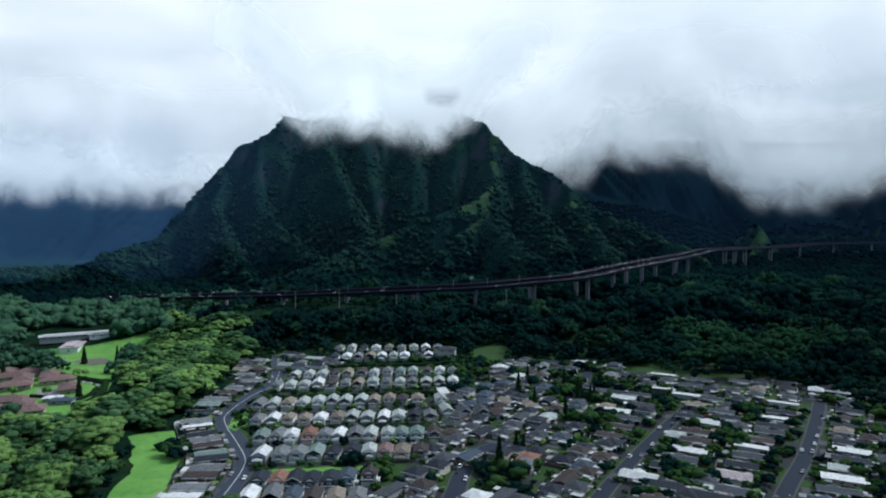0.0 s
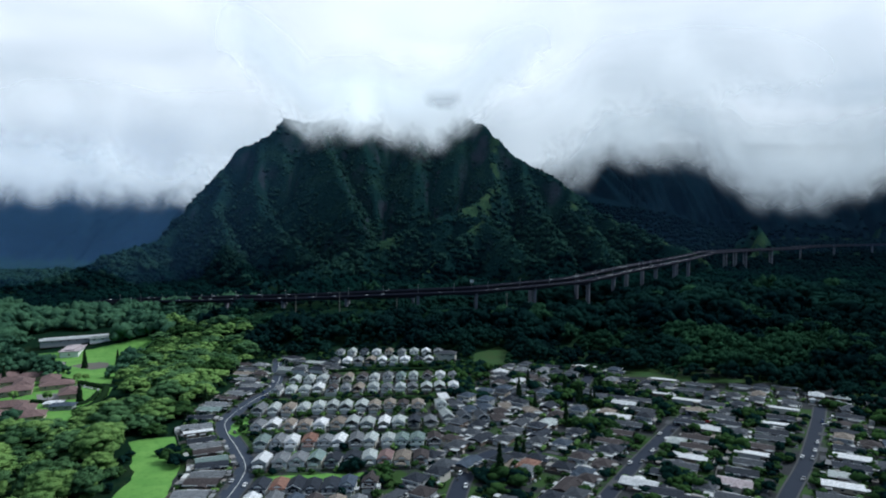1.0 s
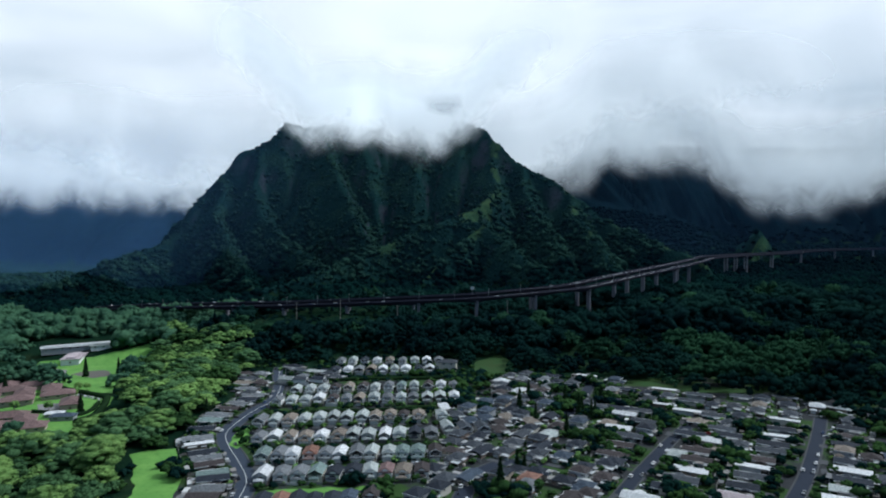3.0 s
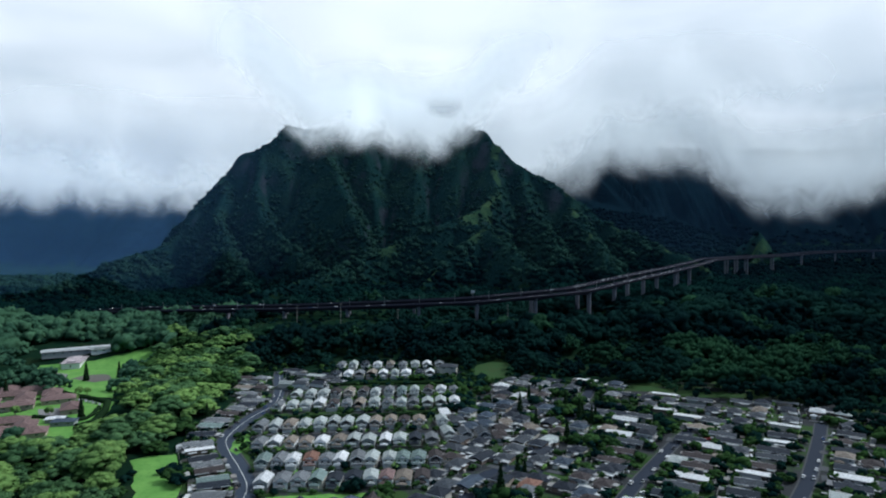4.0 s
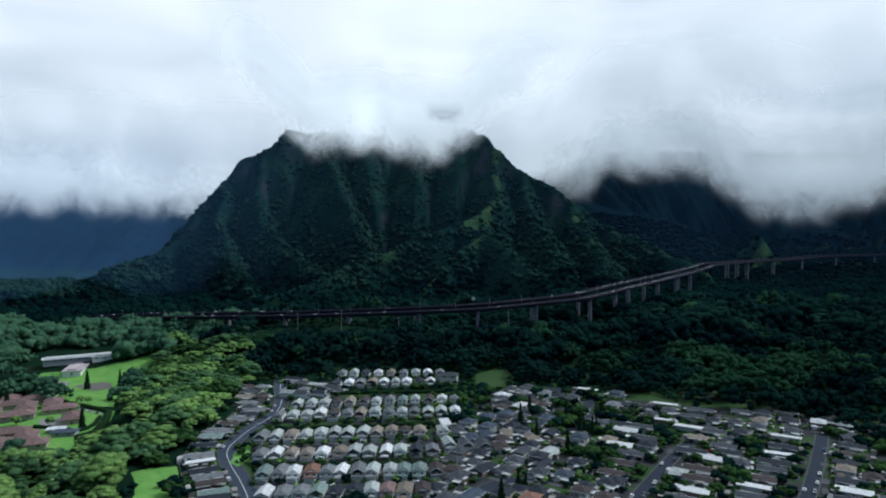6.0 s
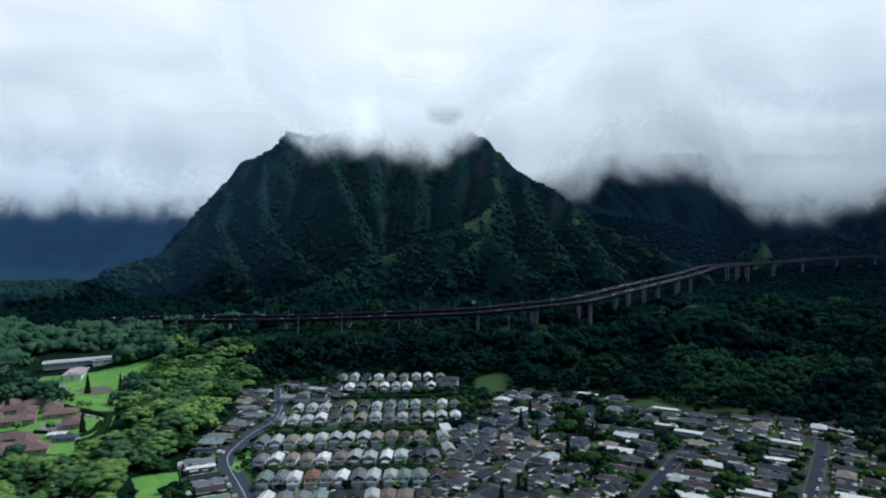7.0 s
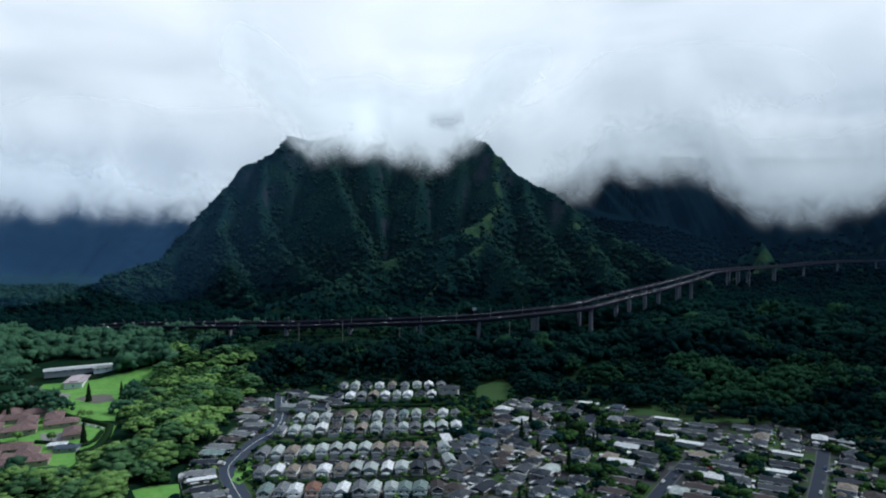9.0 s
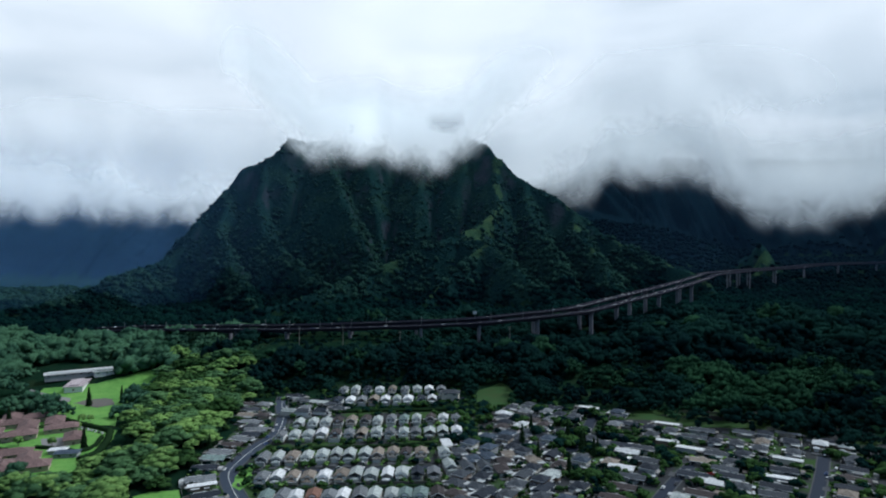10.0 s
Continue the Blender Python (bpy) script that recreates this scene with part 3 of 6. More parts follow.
# ---- lawns and fields ----
def patch(name, poly, material, label, category="lawn", up=0.12):
    """A piece of open ground with a slightly ragged edge, laid over the land."""
    line = np.array(poly + poly[:1], float)
    out = []
    for a, b in zip(line[:-1], line[1:]):
        n = max(1, int(np.linalg.norm(b - a) / 6))
        for k in range(n):
            p = a + (b - a) * k / n
            out.append(p + 1.4 * np.array([vnoise(p[0] / 9, p[1] / 9, 3), vnoise(p[0] / 9, p[1] / 9, 4)]))
    bm = bmesh.new()
    f = bm.faces.new([bm.verts.new((p[0], p[1], 0)) for p in out])
    bmesh.ops.triangulate(bm, faces=[f])
    bmesh.ops.subdivide_edges(bm, edges=[e for e in bm.edges if e.calc_length() > 14], cuts=3, use_grid_fill=True)
    bmesh.ops.triangulate(bm, faces=bm.faces)
    for v in bm.verts:
        v.co.z = float(flat_land(np.array([v.co.x]), np.array([v.co.y]))[0]) + up
    bmesh.ops.recalc_face_normals(bm, faces=bm.faces)
    if sum(f.normal.z for f in bm.faces) < 0:
        bmesh.ops.reverse_faces(bm, faces=bm.faces)
    return tagged(part(name, bm, material), label, category, kind="structure")


FIELD = [(-450, 678), (-458, 712), (-404, 722), (-380, 740), (-357, 756), (-326, 752), (-340, 705), (-336, 665), (-304, 577), (-288, 546), (-312, 550), (-348, 578), (-408, 622), (-447, 651)]
LAWN = [(-196, 392), (-188, 399), (-172, 402), (-157, 374), (-144, 339), (-140, 317), (-134, 301), (-135, 270), (-153, 270), (-166, 315), (-165, 331)]
BACK_LAWN = [(26, 580), (32, 650), (62, 690), (70, 640), (60, 600)]
RED_GROUND = [(-430, 575), (-330, 562), (-280, 530), (-258, 470), (-262, 415), (-340, 402), (-430, 390), (-470, 480)]
STRIP = [(-97, 328), (-60, 330), (-44, 337), (-44, 342), (-97, 337)]
patch("lawn", LAWN, GRASS, "bright green mown lawn behind the houses")
patch("lawn", [(-141, 408), (-134, 402), (-129, 412), (-133, 428), (-137, 448), (-142, 448), (-144, 430)], GRASS, "bright grass verge by the winding street", up=0.2)
patch("playing_field", FIELD, GRASS, "green playing field beside the school", "field")
patch("lawn", BACK_LAWN, GRASS_DULL, "grassy clearing at the edge of the forest")
patch("lawn", RED_GROUND, GRASS, "lawn round the red-roofed buildings")
patch("lawn", STRIP, GRASS, "strip of grass between rows of gardens", up=0.2)
patch("lawn", [(150, 545), (185, 540), (215, 520), (262, 512), (262, 528), (215, 540), (180, 558), (152, 560)], GRASS_DULL, "rough pale grass at the edge of the forest")
DIRT = plain_mat("bare_earth", (0.115, 0.105, 0.092), 0.35, 0.95, 0.25)
patch("yard", [(-384, 645), (-379, 677), (-356, 668), (-339, 638), (-348, 624)], DIRT, "bare grey-brown patch worn in the playing field", "yard", 0.2)
patch("court", [(-328, 506), (-312, 512), (-293, 494), (-300, 484), (-318, 492)], CONCRETE, "pale concrete court among red roofs", "court", 0.25)
patch("car_park", [(-470, 708), (-436, 690), (-404, 672), (-392, 652), (-412, 650), (-462, 682)], CONCRETE, "pale concrete car park before the school", "car park", 0.2)
patch("car_park", [(-250, 290), (-208, 296), (-196, 265), (-250, 255)], ASPHALT, "dark asphalt car park among trees", "car park", 0.15)


# ---- houses ----
ROOFS = {
    "pale": ("pale grey-green shingle", (0.38, 0.41, 0.395)), "white": ("white metal", (0.72, 0.74, 0.74)), "tan": ("tan shingle", (0.23, 0.195, 0.16)),
    "brown": ("brown shingle", (0.060, 0.050, 0.050)), "grey": ("mid-grey shingle", (0.060, 0.068, 0.080)), "ash": ("ash-grey shingle", (0.165, 0.175, 0.185)), "slate": ("dark slate-grey shingle", (0.025, 0.031, 0.043)),
    "clay": ("terracotta-coloured", (0.25, 0.135, 0.10)), "blue": ("blue-grey metal", (0.060, 0.080, 0.110)), "green": ("grey-green shingle", (0.19, 0.25, 0.235)), "red": ("red-brown tile", (0.185, 0.122, 0.115)), "rose": ("pale pinkish metal", (0.45, 0.38, 0.39))}


def roof_mat(name, color):
    m = Mat("roof_" + name)
    co = m.coords()
    brick = m.node("ShaderNodeTexBrick", {"Vector": co, "Color1": (1, 1, 1, 1), "Color2": (0.8, 0.8, 0.8, 1), "Mortar": (0.55, 0.55, 0.55, 1), "Scale": 1.0, "Brick Width": 0.6, "Row Height": 0.35, "Mortar Size": 0.03}).outputs["Color"]
    rnd = m.node("ShaderNodeObjectInfo").outputs["Random"]
    stain = m.noise(0.35, 5)
    c = m.mix(rnd, tuple(v * 0.72 for v in color), tuple(min(0.85, v * 1.25) for v in color))
    c = m.mix(m.ramp(stain, (0.45, (0, 0, 0)), (0.75, (0.55, 0.55, 0.55))), c, tuple(v * 0.5 for v in color))
    worn_ = m.noise(1.1, 6, 0.7)
    c = m.mix(m.ramp(worn_, (0.42, (0, 0, 0)), (0.60, (0.5, 0.5, 0.5))), c, tuple(min(0.85, v * 1.5 + 0.02) for v in color))
    c = m.mix(m.ramp(m.noise(0.9, 4, 0.6, co), (0.50, (0, 0, 0)), (0.62, (0.6, 0.6, 0.6))), c, tuple(v * 0.42 for v in color))
    c = m.mix(1.0, c, brick, "MULTIPLY")
    return m.done(c, 0.75, bump=brick, dist=0.03, strength=0.5, spec=0.1)


ROOF_MATS = {k: roof_mat(k, c) for k, (_, c) in ROOFS.items()}
WALLS = [plain_mat("wall_cream", (0.55, 0.52, 0.45), 0.1), plain_mat("wall_white", (0.78, 0.78, 0.76), 0.06), plain_mat("wall_tan", (0.40, 0.34, 0.27), 0.1), plain_mat("wall_grey", (0.33, 0.34, 0.35), 0.1), plain_mat("wall_brown", (0.20, 0.15, 0.12), 0.12)]
TRIM = plain_mat("white_trim", (0.72, 0.72, 0.70), 0.08)
PALE_ROOF = plain_mat("pale_sheet_metal", (0.42, 0.43, 0.43), 0.3, 0.6, 0.5)
DOOR = plain_mat("door_paint", (0.16, 0.12, 0.10), 0.2)
GARAGE = plain_mat("garage_door_paint", (0.60, 0.60, 0.58), 0.1)
_m = Mat("window_glass")
GLASS = _m.done((0.02, 0.025, 0.03), 0.08, spec=0.6)


def box_bm(x0, x1, y0, y1, z0, z1, bm=None):
    bm = bm or bmesh.new()
    m = Matrix.LocRotScale(((x0 + x1) / 2, (y0 + y1) / 2, (z0 + z1) / 2), None, (x1 - x0, y1 - y0, z1 - z0))
    bmesh.ops.create_cube(bm, size=1.0, matrix=m)
    return bm


def roof_bm(w_, d, z, pitch, over, hip=0.0, thick=0.28, cx_=0.0, cy_=0.0):
    """Gable or hip roof with eaves, ridge along the depth (y); hip: how far the ends slope in."""
    bm = bmesh.new()
    hw, hd = w_ / 2 + over, d / 2 + over
    rise_ = hw * pitch
    top = z + rise_
    lo = z - over * pitch
    for up in (0.0,):
        ring = [(-hw, -hd, lo), (hw, -hd, lo), (hw, hd, lo), (-hw, hd, lo)]
        ridge = [(0, -hd + hip * hw, top), (0, hd - hip * hw, top)]
        b = [bm.verts.new((cx_ + p[0], cy_ + p[1], p[2])) for p in ring]
        t_ = [bm.verts.new((cx_ + p[0], cy_ + p[1], p[2] + thick)) for p in ring]
        r = [bm.verts.new((cx_ + p[0], cy_ + p[1], p[2] + thick)) for p in ridge]
        r2 = [bm.verts.new((cx_ + p[0], cy_ + p[1], p[2])) for p in ridge]
    bm.faces.new((t_[0], t_[1], r[0]))
    bm.faces.new((t_[1], t_[2], r[1], r[0]))
    bm.faces.new((t_[2], t_[3], r[1]))
    bm.faces.new((t_[3], t_[0], r[0], r[1]))
    for k in range(4):
        bm.faces.new((b[k], b[(k + 1) % 4], t_[(k + 1) % 4], t_[k]))
    bm.faces.new((b[0], r2[0], b[1]))
    bm.faces.new((b[1], r2[0], r2[1], b[2]))
    bm.faces.new((b[2], r2[1], b[3]))
    bm.faces.new((b[3], r2[1], r2[0], b[0]))
    bmesh.ops.recalc_face_normals(bm, faces=bm.faces)
    return bm


def window(parent, x, y, z, w_, h_, side):
    """A framed window on a wall that faces side: 's', 'n', 'e' or 'w'."""
    if side in "sn":
        o = -0.07 if side == "s" else 0.07
        bm = box_bm(x - w_ / 2, x + w_ / 2, min(y, y + o), max(y, y + o), z, z + h_)
        g = box_bm(x - w_ / 2 + 0.12, x + w_ / 2 - 0.12, y + o * 1.15 - 0.02, y + o * 1.15 + 0.02, z + 0.12, z + h_ - 0.12)
    else:
        o = -0.07 if side == "w" else 0.07
        bm = box_bm(min(x, x + o), max(x, x + o), y - w_ / 2, y + w_ / 2, z, z + h_)
        g = box_bm(x + o * 1.15 - 0.02, x + o * 1.15 + 0.02, y - w_ / 2 + 0.12, y + w_ / 2 - 0.12, z + 0.12, z + h_ - 0.12)
    f = part("window", bm, TRIM, parent)
    part("pane", g, GLASS, f, "dark glass pane")


def house(shape, roof, wall):
    """One house at the origin; its front looks towards -y."""
    top = new("house")
    rm, wm = ROOF_MATS[roof], WALLS[wall]
    rname = ROOFS[roof][0]
    if shape == "town":
        w_, d, h_ = 7.6, 12.5, 4.7
        bm = box_bm(-w_ / 2, w_ / 2, -d / 2, d / 2, -1.5, h_)
        for y in (-d / 2, d / 2):
            bm.faces.new([bm.verts.new(p) for p in ((-w_ / 2, y, h_), (w_ / 2, y, h_), (0, y, h_ + w_ / 2 * 0.46))])
        box_bm(-w_ / 2 + 0.6, w_ / 2 - 0.9, -d / 2 - 2.4, -d / 2, -1.5, 2.6, bm)
        part("wall", bm, wm, top)
        gabled = wall in (0, 3)
        part("roof", roof_bm(w_, d, h_, 0.48, 0.5, 0.0 if gabled else 0.45), rm, top)
        if gabled:
            bm = bmesh.new()
            for sx in (-1, 1):
                lo, hi = w_ / 2 + 0.55, h_ + 0.48 * (w_ / 2)
                ends = [(sx * lo, h_ - 0.48), (sx * lo, h_ - 0.02), (0.0, hi + 0.44), (0.0, hi - 0.02)]
                rings = [[bm.verts.new((p, y, q)) for p, q in ends] for y in (-d / 2 - 0.64, -d / 2 - 0.52)]
                for k in range(4):
                    bm.faces.new((rings[0][k], rings[0][(k + 1) % 4], rings[1][(k + 1) % 4], rings[1][k]))
                bm.faces.new(rings[0])
                bm.faces.new(rings[1][::-1])
            bmesh.ops.recalc_face_normals(bm, faces=bm.faces)
            part("bargeboard", bm, TRIM, top, "white painted gable boards")
        bm = box_bm(-w_ / 2 + 0.3, w_ / 2 - 0.6, -d / 2 - 2.5, -d / 2 - 2.38, 2.72, 3.5)
        part("balcony_rail", bm, TRIM, top, "white balcony parapet over the garage")
        part("garage_roof", roof_bm(w_ - 1.5, 2.8, 2.6, 0.35, 0.35, 0.5, cx_=-0.15, cy_=-d / 2 - 1.2), rm, top)
        part("garage_door", box_bm(-2.6, 2.2, -d / 2 - 2.47, -d / 2 - 2.4, 0, 2.2), GARAGE, top)
        part("porch_roof", roof_bm(w_ - 2.5, 2.4, 2.6, 0.35, 0.35, 0.5, cx_=0.4, cy_=d / 2 + 1.0), rm, top)
        part("porch_wall", box_bm(-2.0, 2.8, d / 2, d / 2 + 1.9, -1.5, 2.6), wm, top)
        window(top, 0.0, d / 2, 3.0, 3.2, 1.3, "n")
        part("door", box_bm(2.75, 3.55, -d / 2 - 0.06, -d / 2, 0, 2.1), DOOR, top)
        window(top, -1.9, -d / 2, 3.1, 1.6, 1.2, "s")
        window(top, 1.9, -d / 2, 3.1, 1.6, 1.2, "s")
        text = "two-storey house with a %s hipped roof and garage" % rname
    elif shape == "ranch":
        w_, d, h_ = 10.5, 19.0, 3.0
        bm = box_bm(-w_ / 2, w_ / 2, -d / 2, d / 2 - 4.5, -1.5, h_)
        for y in (-d / 2, d / 2 - 4.5):
            bm.faces.new([bm.verts.new(p) for p in ((-w_ / 2, y, h_), (w_ / 2, y, h_), (0, y, h_ + w_ / 2 * 0.24))])
        part("wall", bm, wm, top)
        part("roof", roof_bm(w_, d, h_, 0.24, 0.8), rm, top)
        for sx in (-1, 1):
            part("post", box_bm(sx * w_ / 2 - 0.1, sx * w_ / 2 + 0.1, d / 2 - 0.3, d / 2 - 0.1, -0.8, h_), TRIM, top)
        for sx in (-1, 1):
            e = w_ / 2 + 0.8
            part("fascia", box_bm(sx * e - 0.06 + sx * 0.05, sx * e + 0.06 + sx * 0.05, -d / 2 - 0.8, d / 2 + 0.8, h_ - 0.32, h_ + 0.16), TRIM, top, "white painted eaves board")
        part("lanai_roof", box_bm(-w_ / 2 - 3.4, -w_ / 2 - 0.2, -d / 2 + 2.0, 1.5, 2.35, 2.5), PALE_ROOF, top, "pale sheet-metal porch roof")
        part("wing_wall", box_bm(w_ / 2, w_ / 2 + 2.6, -1.0, 4.5, -1.5, 2.7), wm, top)
        part("wing_roof", roof_bm(5.5, 3.4, 2.7, 0.25, 0.5, 0.0, cx_=0.0, cy_=0.0), rm, top).matrix_basis = pose(w_ / 2 + 1.2, 1.75, 0, 0, 0, 90)
        part("door", box_bm(-1.0, 0.0, d / 2 - 4.5, d / 2 - 4.44, 0, 2.1), DOOR, top)
        for y in (-5.0, 1.0):
            window(top, -w_ / 2, y, 1.0, 1.9, 1.2, "w")
        window(top, 1.5, -d / 2, 1.0, 1.9, 1.2, "s")
        text = "long single-storey house with a low %s roof and carport" % rname
    elif shape == "flat":
        w_, d, h_ = 7.6, 20.0, 3.3
        part("wall", box_bm(-w_ / 2, w_ / 2, -d / 2, d / 2 - 5.0, -1.5, h_), wm, top)
        bm = box_bm(-w_ / 2 - 0.7, w_ / 2 + 0.7, -d / 2 - 0.7, d / 2 + 0.7, h_, h_ + 0.3)
        for v in bm.verts:
            v.co.z += 0.07 * v.co.x
        bmesh.ops.bevel(bm, geom=list(bm.edges), offset=0.05, segments=1, affect="EDGES")
        part("roof", bm, rm, top)
        for sx in (-1, 1):
            part("post", box_bm(sx * w_ / 2 - 0.1, sx * w_ / 2 + 0.1, d / 2 - 0.3, d / 2 - 0.1, -0.8, h_ - 0.3), TRIM, top)
        part("door", box_bm(-1.0, 0.0, d / 2 - 5.0, d / 2 - 4.94, 0, 2.1), DOOR, top)
        for y in (-5.5, 0.5):
            window(top, -w_ / 2, y, 1.0, 2.2, 1.3, "w")
        window(top, 1.0, -d / 2, 1.0, 2.2, 1.3, "s")
        text = "single-storey house with a nearly flat %s roof" % rname
    else:
        w_, d, h_ = 11.0, 12.5, 3.2 if shape == "hip" else 5.6
        bm = box_bm(-w_ / 2, w_ / 2, -d / 2, d / 2, -1.5, h_)
        box_bm(-w_ / 2 + 0.5, -0.3, -d / 2 - 3.6, -d / 2, -1.5, 2.9, bm)
        part("wall", bm, wm, top)
        part("roof", roof_bm(w_, d, h_, 0.36, 0.7, 0.95), rm, top)
        part("wing_roof", roof_bm(w_ / 2 - 0.8, 4.4, 2.9, 0.36, 0.5, 0.6, cx_=-w_ / 4 + 0.1, cy_=-d / 2 - 1.7), rm, top)
        part("carport_roof", box_bm(0.6, w_ / 2 + 1.5, -d / 2 - 4.6, -d / 2 - 0.1, 2.35, 2.52), PALE_ROOF, top, "pale flat carport roof")
        for x in (0.8, w_ / 2 + 1.3):
            part("carport_post", box_bm(x - 0.08, x + 0.08, -d / 2 - 4.5, -d / 2 - 4.35, -0.8, 2.35), TRIM, top)
        part("gutter", box_bm(-w_ / 2 - 0.8, w_ / 2 + 0.8, -d / 2 - 0.80, -d / 2 - 0.70, h_ - 0.28, h_ + 0.06), TRIM, top, "white gutter")
        part("garage_door", box_bm(-4.6, -1.0, -d / 2 - 3.66, -d / 2 - 3.6, 0, 2.2), GARAGE, top)
        part("door", box_bm(0.5, 1.5, -d / 2 - 0.06, -d / 2, 0, 2.1), DOOR, top)
        window(top, 3.4, -d / 2, h_ - 2.2, 2.0, 1.3, "s")
        window(top, w_ / 2, -2.0, h_ - 2.2, 1.8, 1.3, "e")
        window(top, -w_ / 2, 2.0, h_ - 2.2, 1.8, 1.3, "w")
        text = "%s house with a %s hipped roof" % ("single-storey" if shape == "hip" else "large two-storey", rname)
    return tagged(top, text, "house", "houses of the valley town")


MADE = {}
SITES = []
LOTS = []


def put_house(shape, roof, x, y, turn, seed=0):
    r = random.Random(int(x * 31 + y * 17) + seed)
    wall = r.choice((0, 1, 1, 1, 3)) if shape == "town" else r.choice((0, 3, 2, 3, 4))
    wall = wall % 5
    key = (shape, roof, wall)
    z = float(flat_land(np.array([float(x)]), np.array([float(y)]))[0]) + 0.15
    m = pose(x, y, z, 0, 0, turn + r.uniform(-3.5, 3.5))
    SITES.append((x, y))
    LOTS.append((x, y, z, turn, shape))
    if key in MADE:
        return copy_thing(MADE[key], m @ Matrix.Diagonal((r.uniform(0.92, 1.1), r.uniform(0.9, 1.12), r.uniform(0.9, 1.08), 1)))
    MADE[key] = house(*key)
    small = 1.0 if shape == "town" else 0.86
    MADE[key].matrix_basis = m @ Matrix.Diagonal((small, small, small, 1))
    return MADE[key]


pick = random.Random(11)
# rows of narrow houses: x, y of the first and the last, how many, front (0 to the camera, 180 away), roof colours
ROWS = [
    (-92, 315, -57, 316, 5, 0, "slate clay slate slate slate"), (-48, 319, -37, 323, 2, 0, "blue brown"), (-92, 296, -40, 295, 6, 180, "white grey blue brown tan grey"),
    (-101, 351, -13, 359, 10, 180, "white grey grey green slate slate pale red tan brown"), (-111, 383, -6, 389, 12, 0, "green grey white clay grey white grey pale pale green green brown"),
    (-122, 414, -9, 423, 12, 180, "grey white tan tan white tan pale pale white pale slate grey"), (-131, 450, -19, 460, 12, 0, "grey pale tan pale pale pale pale pale tan tan brown tan"),
    (-131, 497, 8, 507, 14, 180, "grey pale pale white brown grey tan pale grey pale"), (-124, 528, 8, 541, 13, 0, "pale pale pale brown tan brown pale grey green pale brown white grey"),
    (-103, 598, -14, 604, 9, 180, "slate white grey tan white pale white"), (-105, 640, -5, 644, 9, 0, "grey pale slate white tan grey pale white grey"),
]
for x0, y0, x1, y1, n, turn, roofs in ROWS:
    names = roofs.replace("grey", "ash").split()
    for k in range(n):
        u = k / (n - 1)
        put_house("town", names[k % len(names)], x0 + (x1 - x0) * u + pick.uniform(-0.6, 0.6), y0 + (y1 - y0) * u + pick.uniform(-1.2, 1.2), turn)

# looser blocks: x, y, code (letter: shape, then roof)
SHAPES = {"r": "ranch", "f": "flat", "h": "hip", "b": "big", "t": "town"}


def end_on(x, y):
    both = np.concatenate([line_1[:, :2], line_2[:, :2]])
    q = both[int(np.argmin(np.hypot(both[:, 0] - x, both[:, 1] - y)))]
    return -119 if (q[0] - x) * 0.84 - (q[1] - y) * 0.545 > 0 else 61


def block(places, codes, turn):
    for (x, y), code in zip(places, codes.split()):
        if turn < -28 and x > 85 and code[0] in "rf":
            # long houses stand end-on to the street
            put_house(SHAPES[code[0]], code[2:], x, y, end_on(x, y))
            continue
        put_house(SHAPES[code[0]], code[2:], x, y, turn + (0 if code[0] in "rf" else 90 if code[1] == "'" else 0))


# west of the winding street: long roofs side by side
side_l = sideways(line_l)
run = np.concatenate([[0], np.cumsum(np.linalg.norm(np.diff(line_l[:, :2], axis=0), axis=1))])
west = "white ash brown ash slate green brown ash slate white ash slate green ash brown ash slate ash pale ash".split()
for k in range(18):
    i = int(np.searchsorted(run, 44 + k * 13.6))
    p = line_l[i, :2] - side_l[i] * (17.5 if line_l[i, 1] < 440 else 18)
    heading = math.degrees(math.atan2(side_l[i, 1], side_l[i, 0]))
    put_house("flat" if west[k] == "white" else "ranch", west[k], p[0], p[1], heading - 90)
block([(-190, 601), (-175, 598), (-180, 580), (-178, 562), (-164, 560), (-168, 540), (-164, 527), (-150, 625), (-136, 605), (-122, 598), (-108, 592), (-130, 580), (-141, 562), (-128, 560), (-112, 560), (-100, 575)],
      "r.brown h.ash r.grey r.tan h.brown r.ash h.grey r.slate f.grey f.pale h.grey h.ash t.pale t.grey t.slate h.grey", 75)
block([(0, 482), (9, 466), (-2, 462), (19, 452), (30, 458), (41, 447), (2, 436), (14, 432), (26, 432), (46, 460), (55, 472), (62, 450), (38, 433)],
      "f.white h.grey t.pale h.blue h.blue h.brown t.pale t.grey t.grey h.tan h.grey h.tan h.brown", 12)
block([(-25, 305), (-14, 324), (-3, 333), (-12, 290), (14, 352), (1, 349), (-6, 364), (24, 393), (38, 392), (46, 408), (52, 423), (69, 421), (62, 400), (73, 384), (86, 404), (28, 298), (54, 306), (64, 320), (76, 338), (90, 350), (48, 350), (102, 374)],
      "f.grey b.slate b.slate h.blue r.blue h.grey h.slate r.slate h.grey h.grey r.grey r.pale r.slate h.blue h.slate f.grey h.slate r.brown h.blue h.brown h.clay h.slate", -33)
block([(61, 580), (76, 580), (90, 566), (50, 549), (47, 523), (100, 556), (110, 542), (130, 574), (147, 545), (139, 520), (59, 496), (79, 487), (51, 476), (97, 453), (116, 444), (95, 510), (114, 492), (82, 527), (78, 460), (66, 508), (74, 550), (118, 560)],
      "h.grey b.grey h.ash h.grey h.brown h.slate b.grey f.white h.grey b.ash h.grey b.blue h.slate h.grey h.tan h.slate h.grey h.brown r.slate h.grey h.slate h.grey", -30)
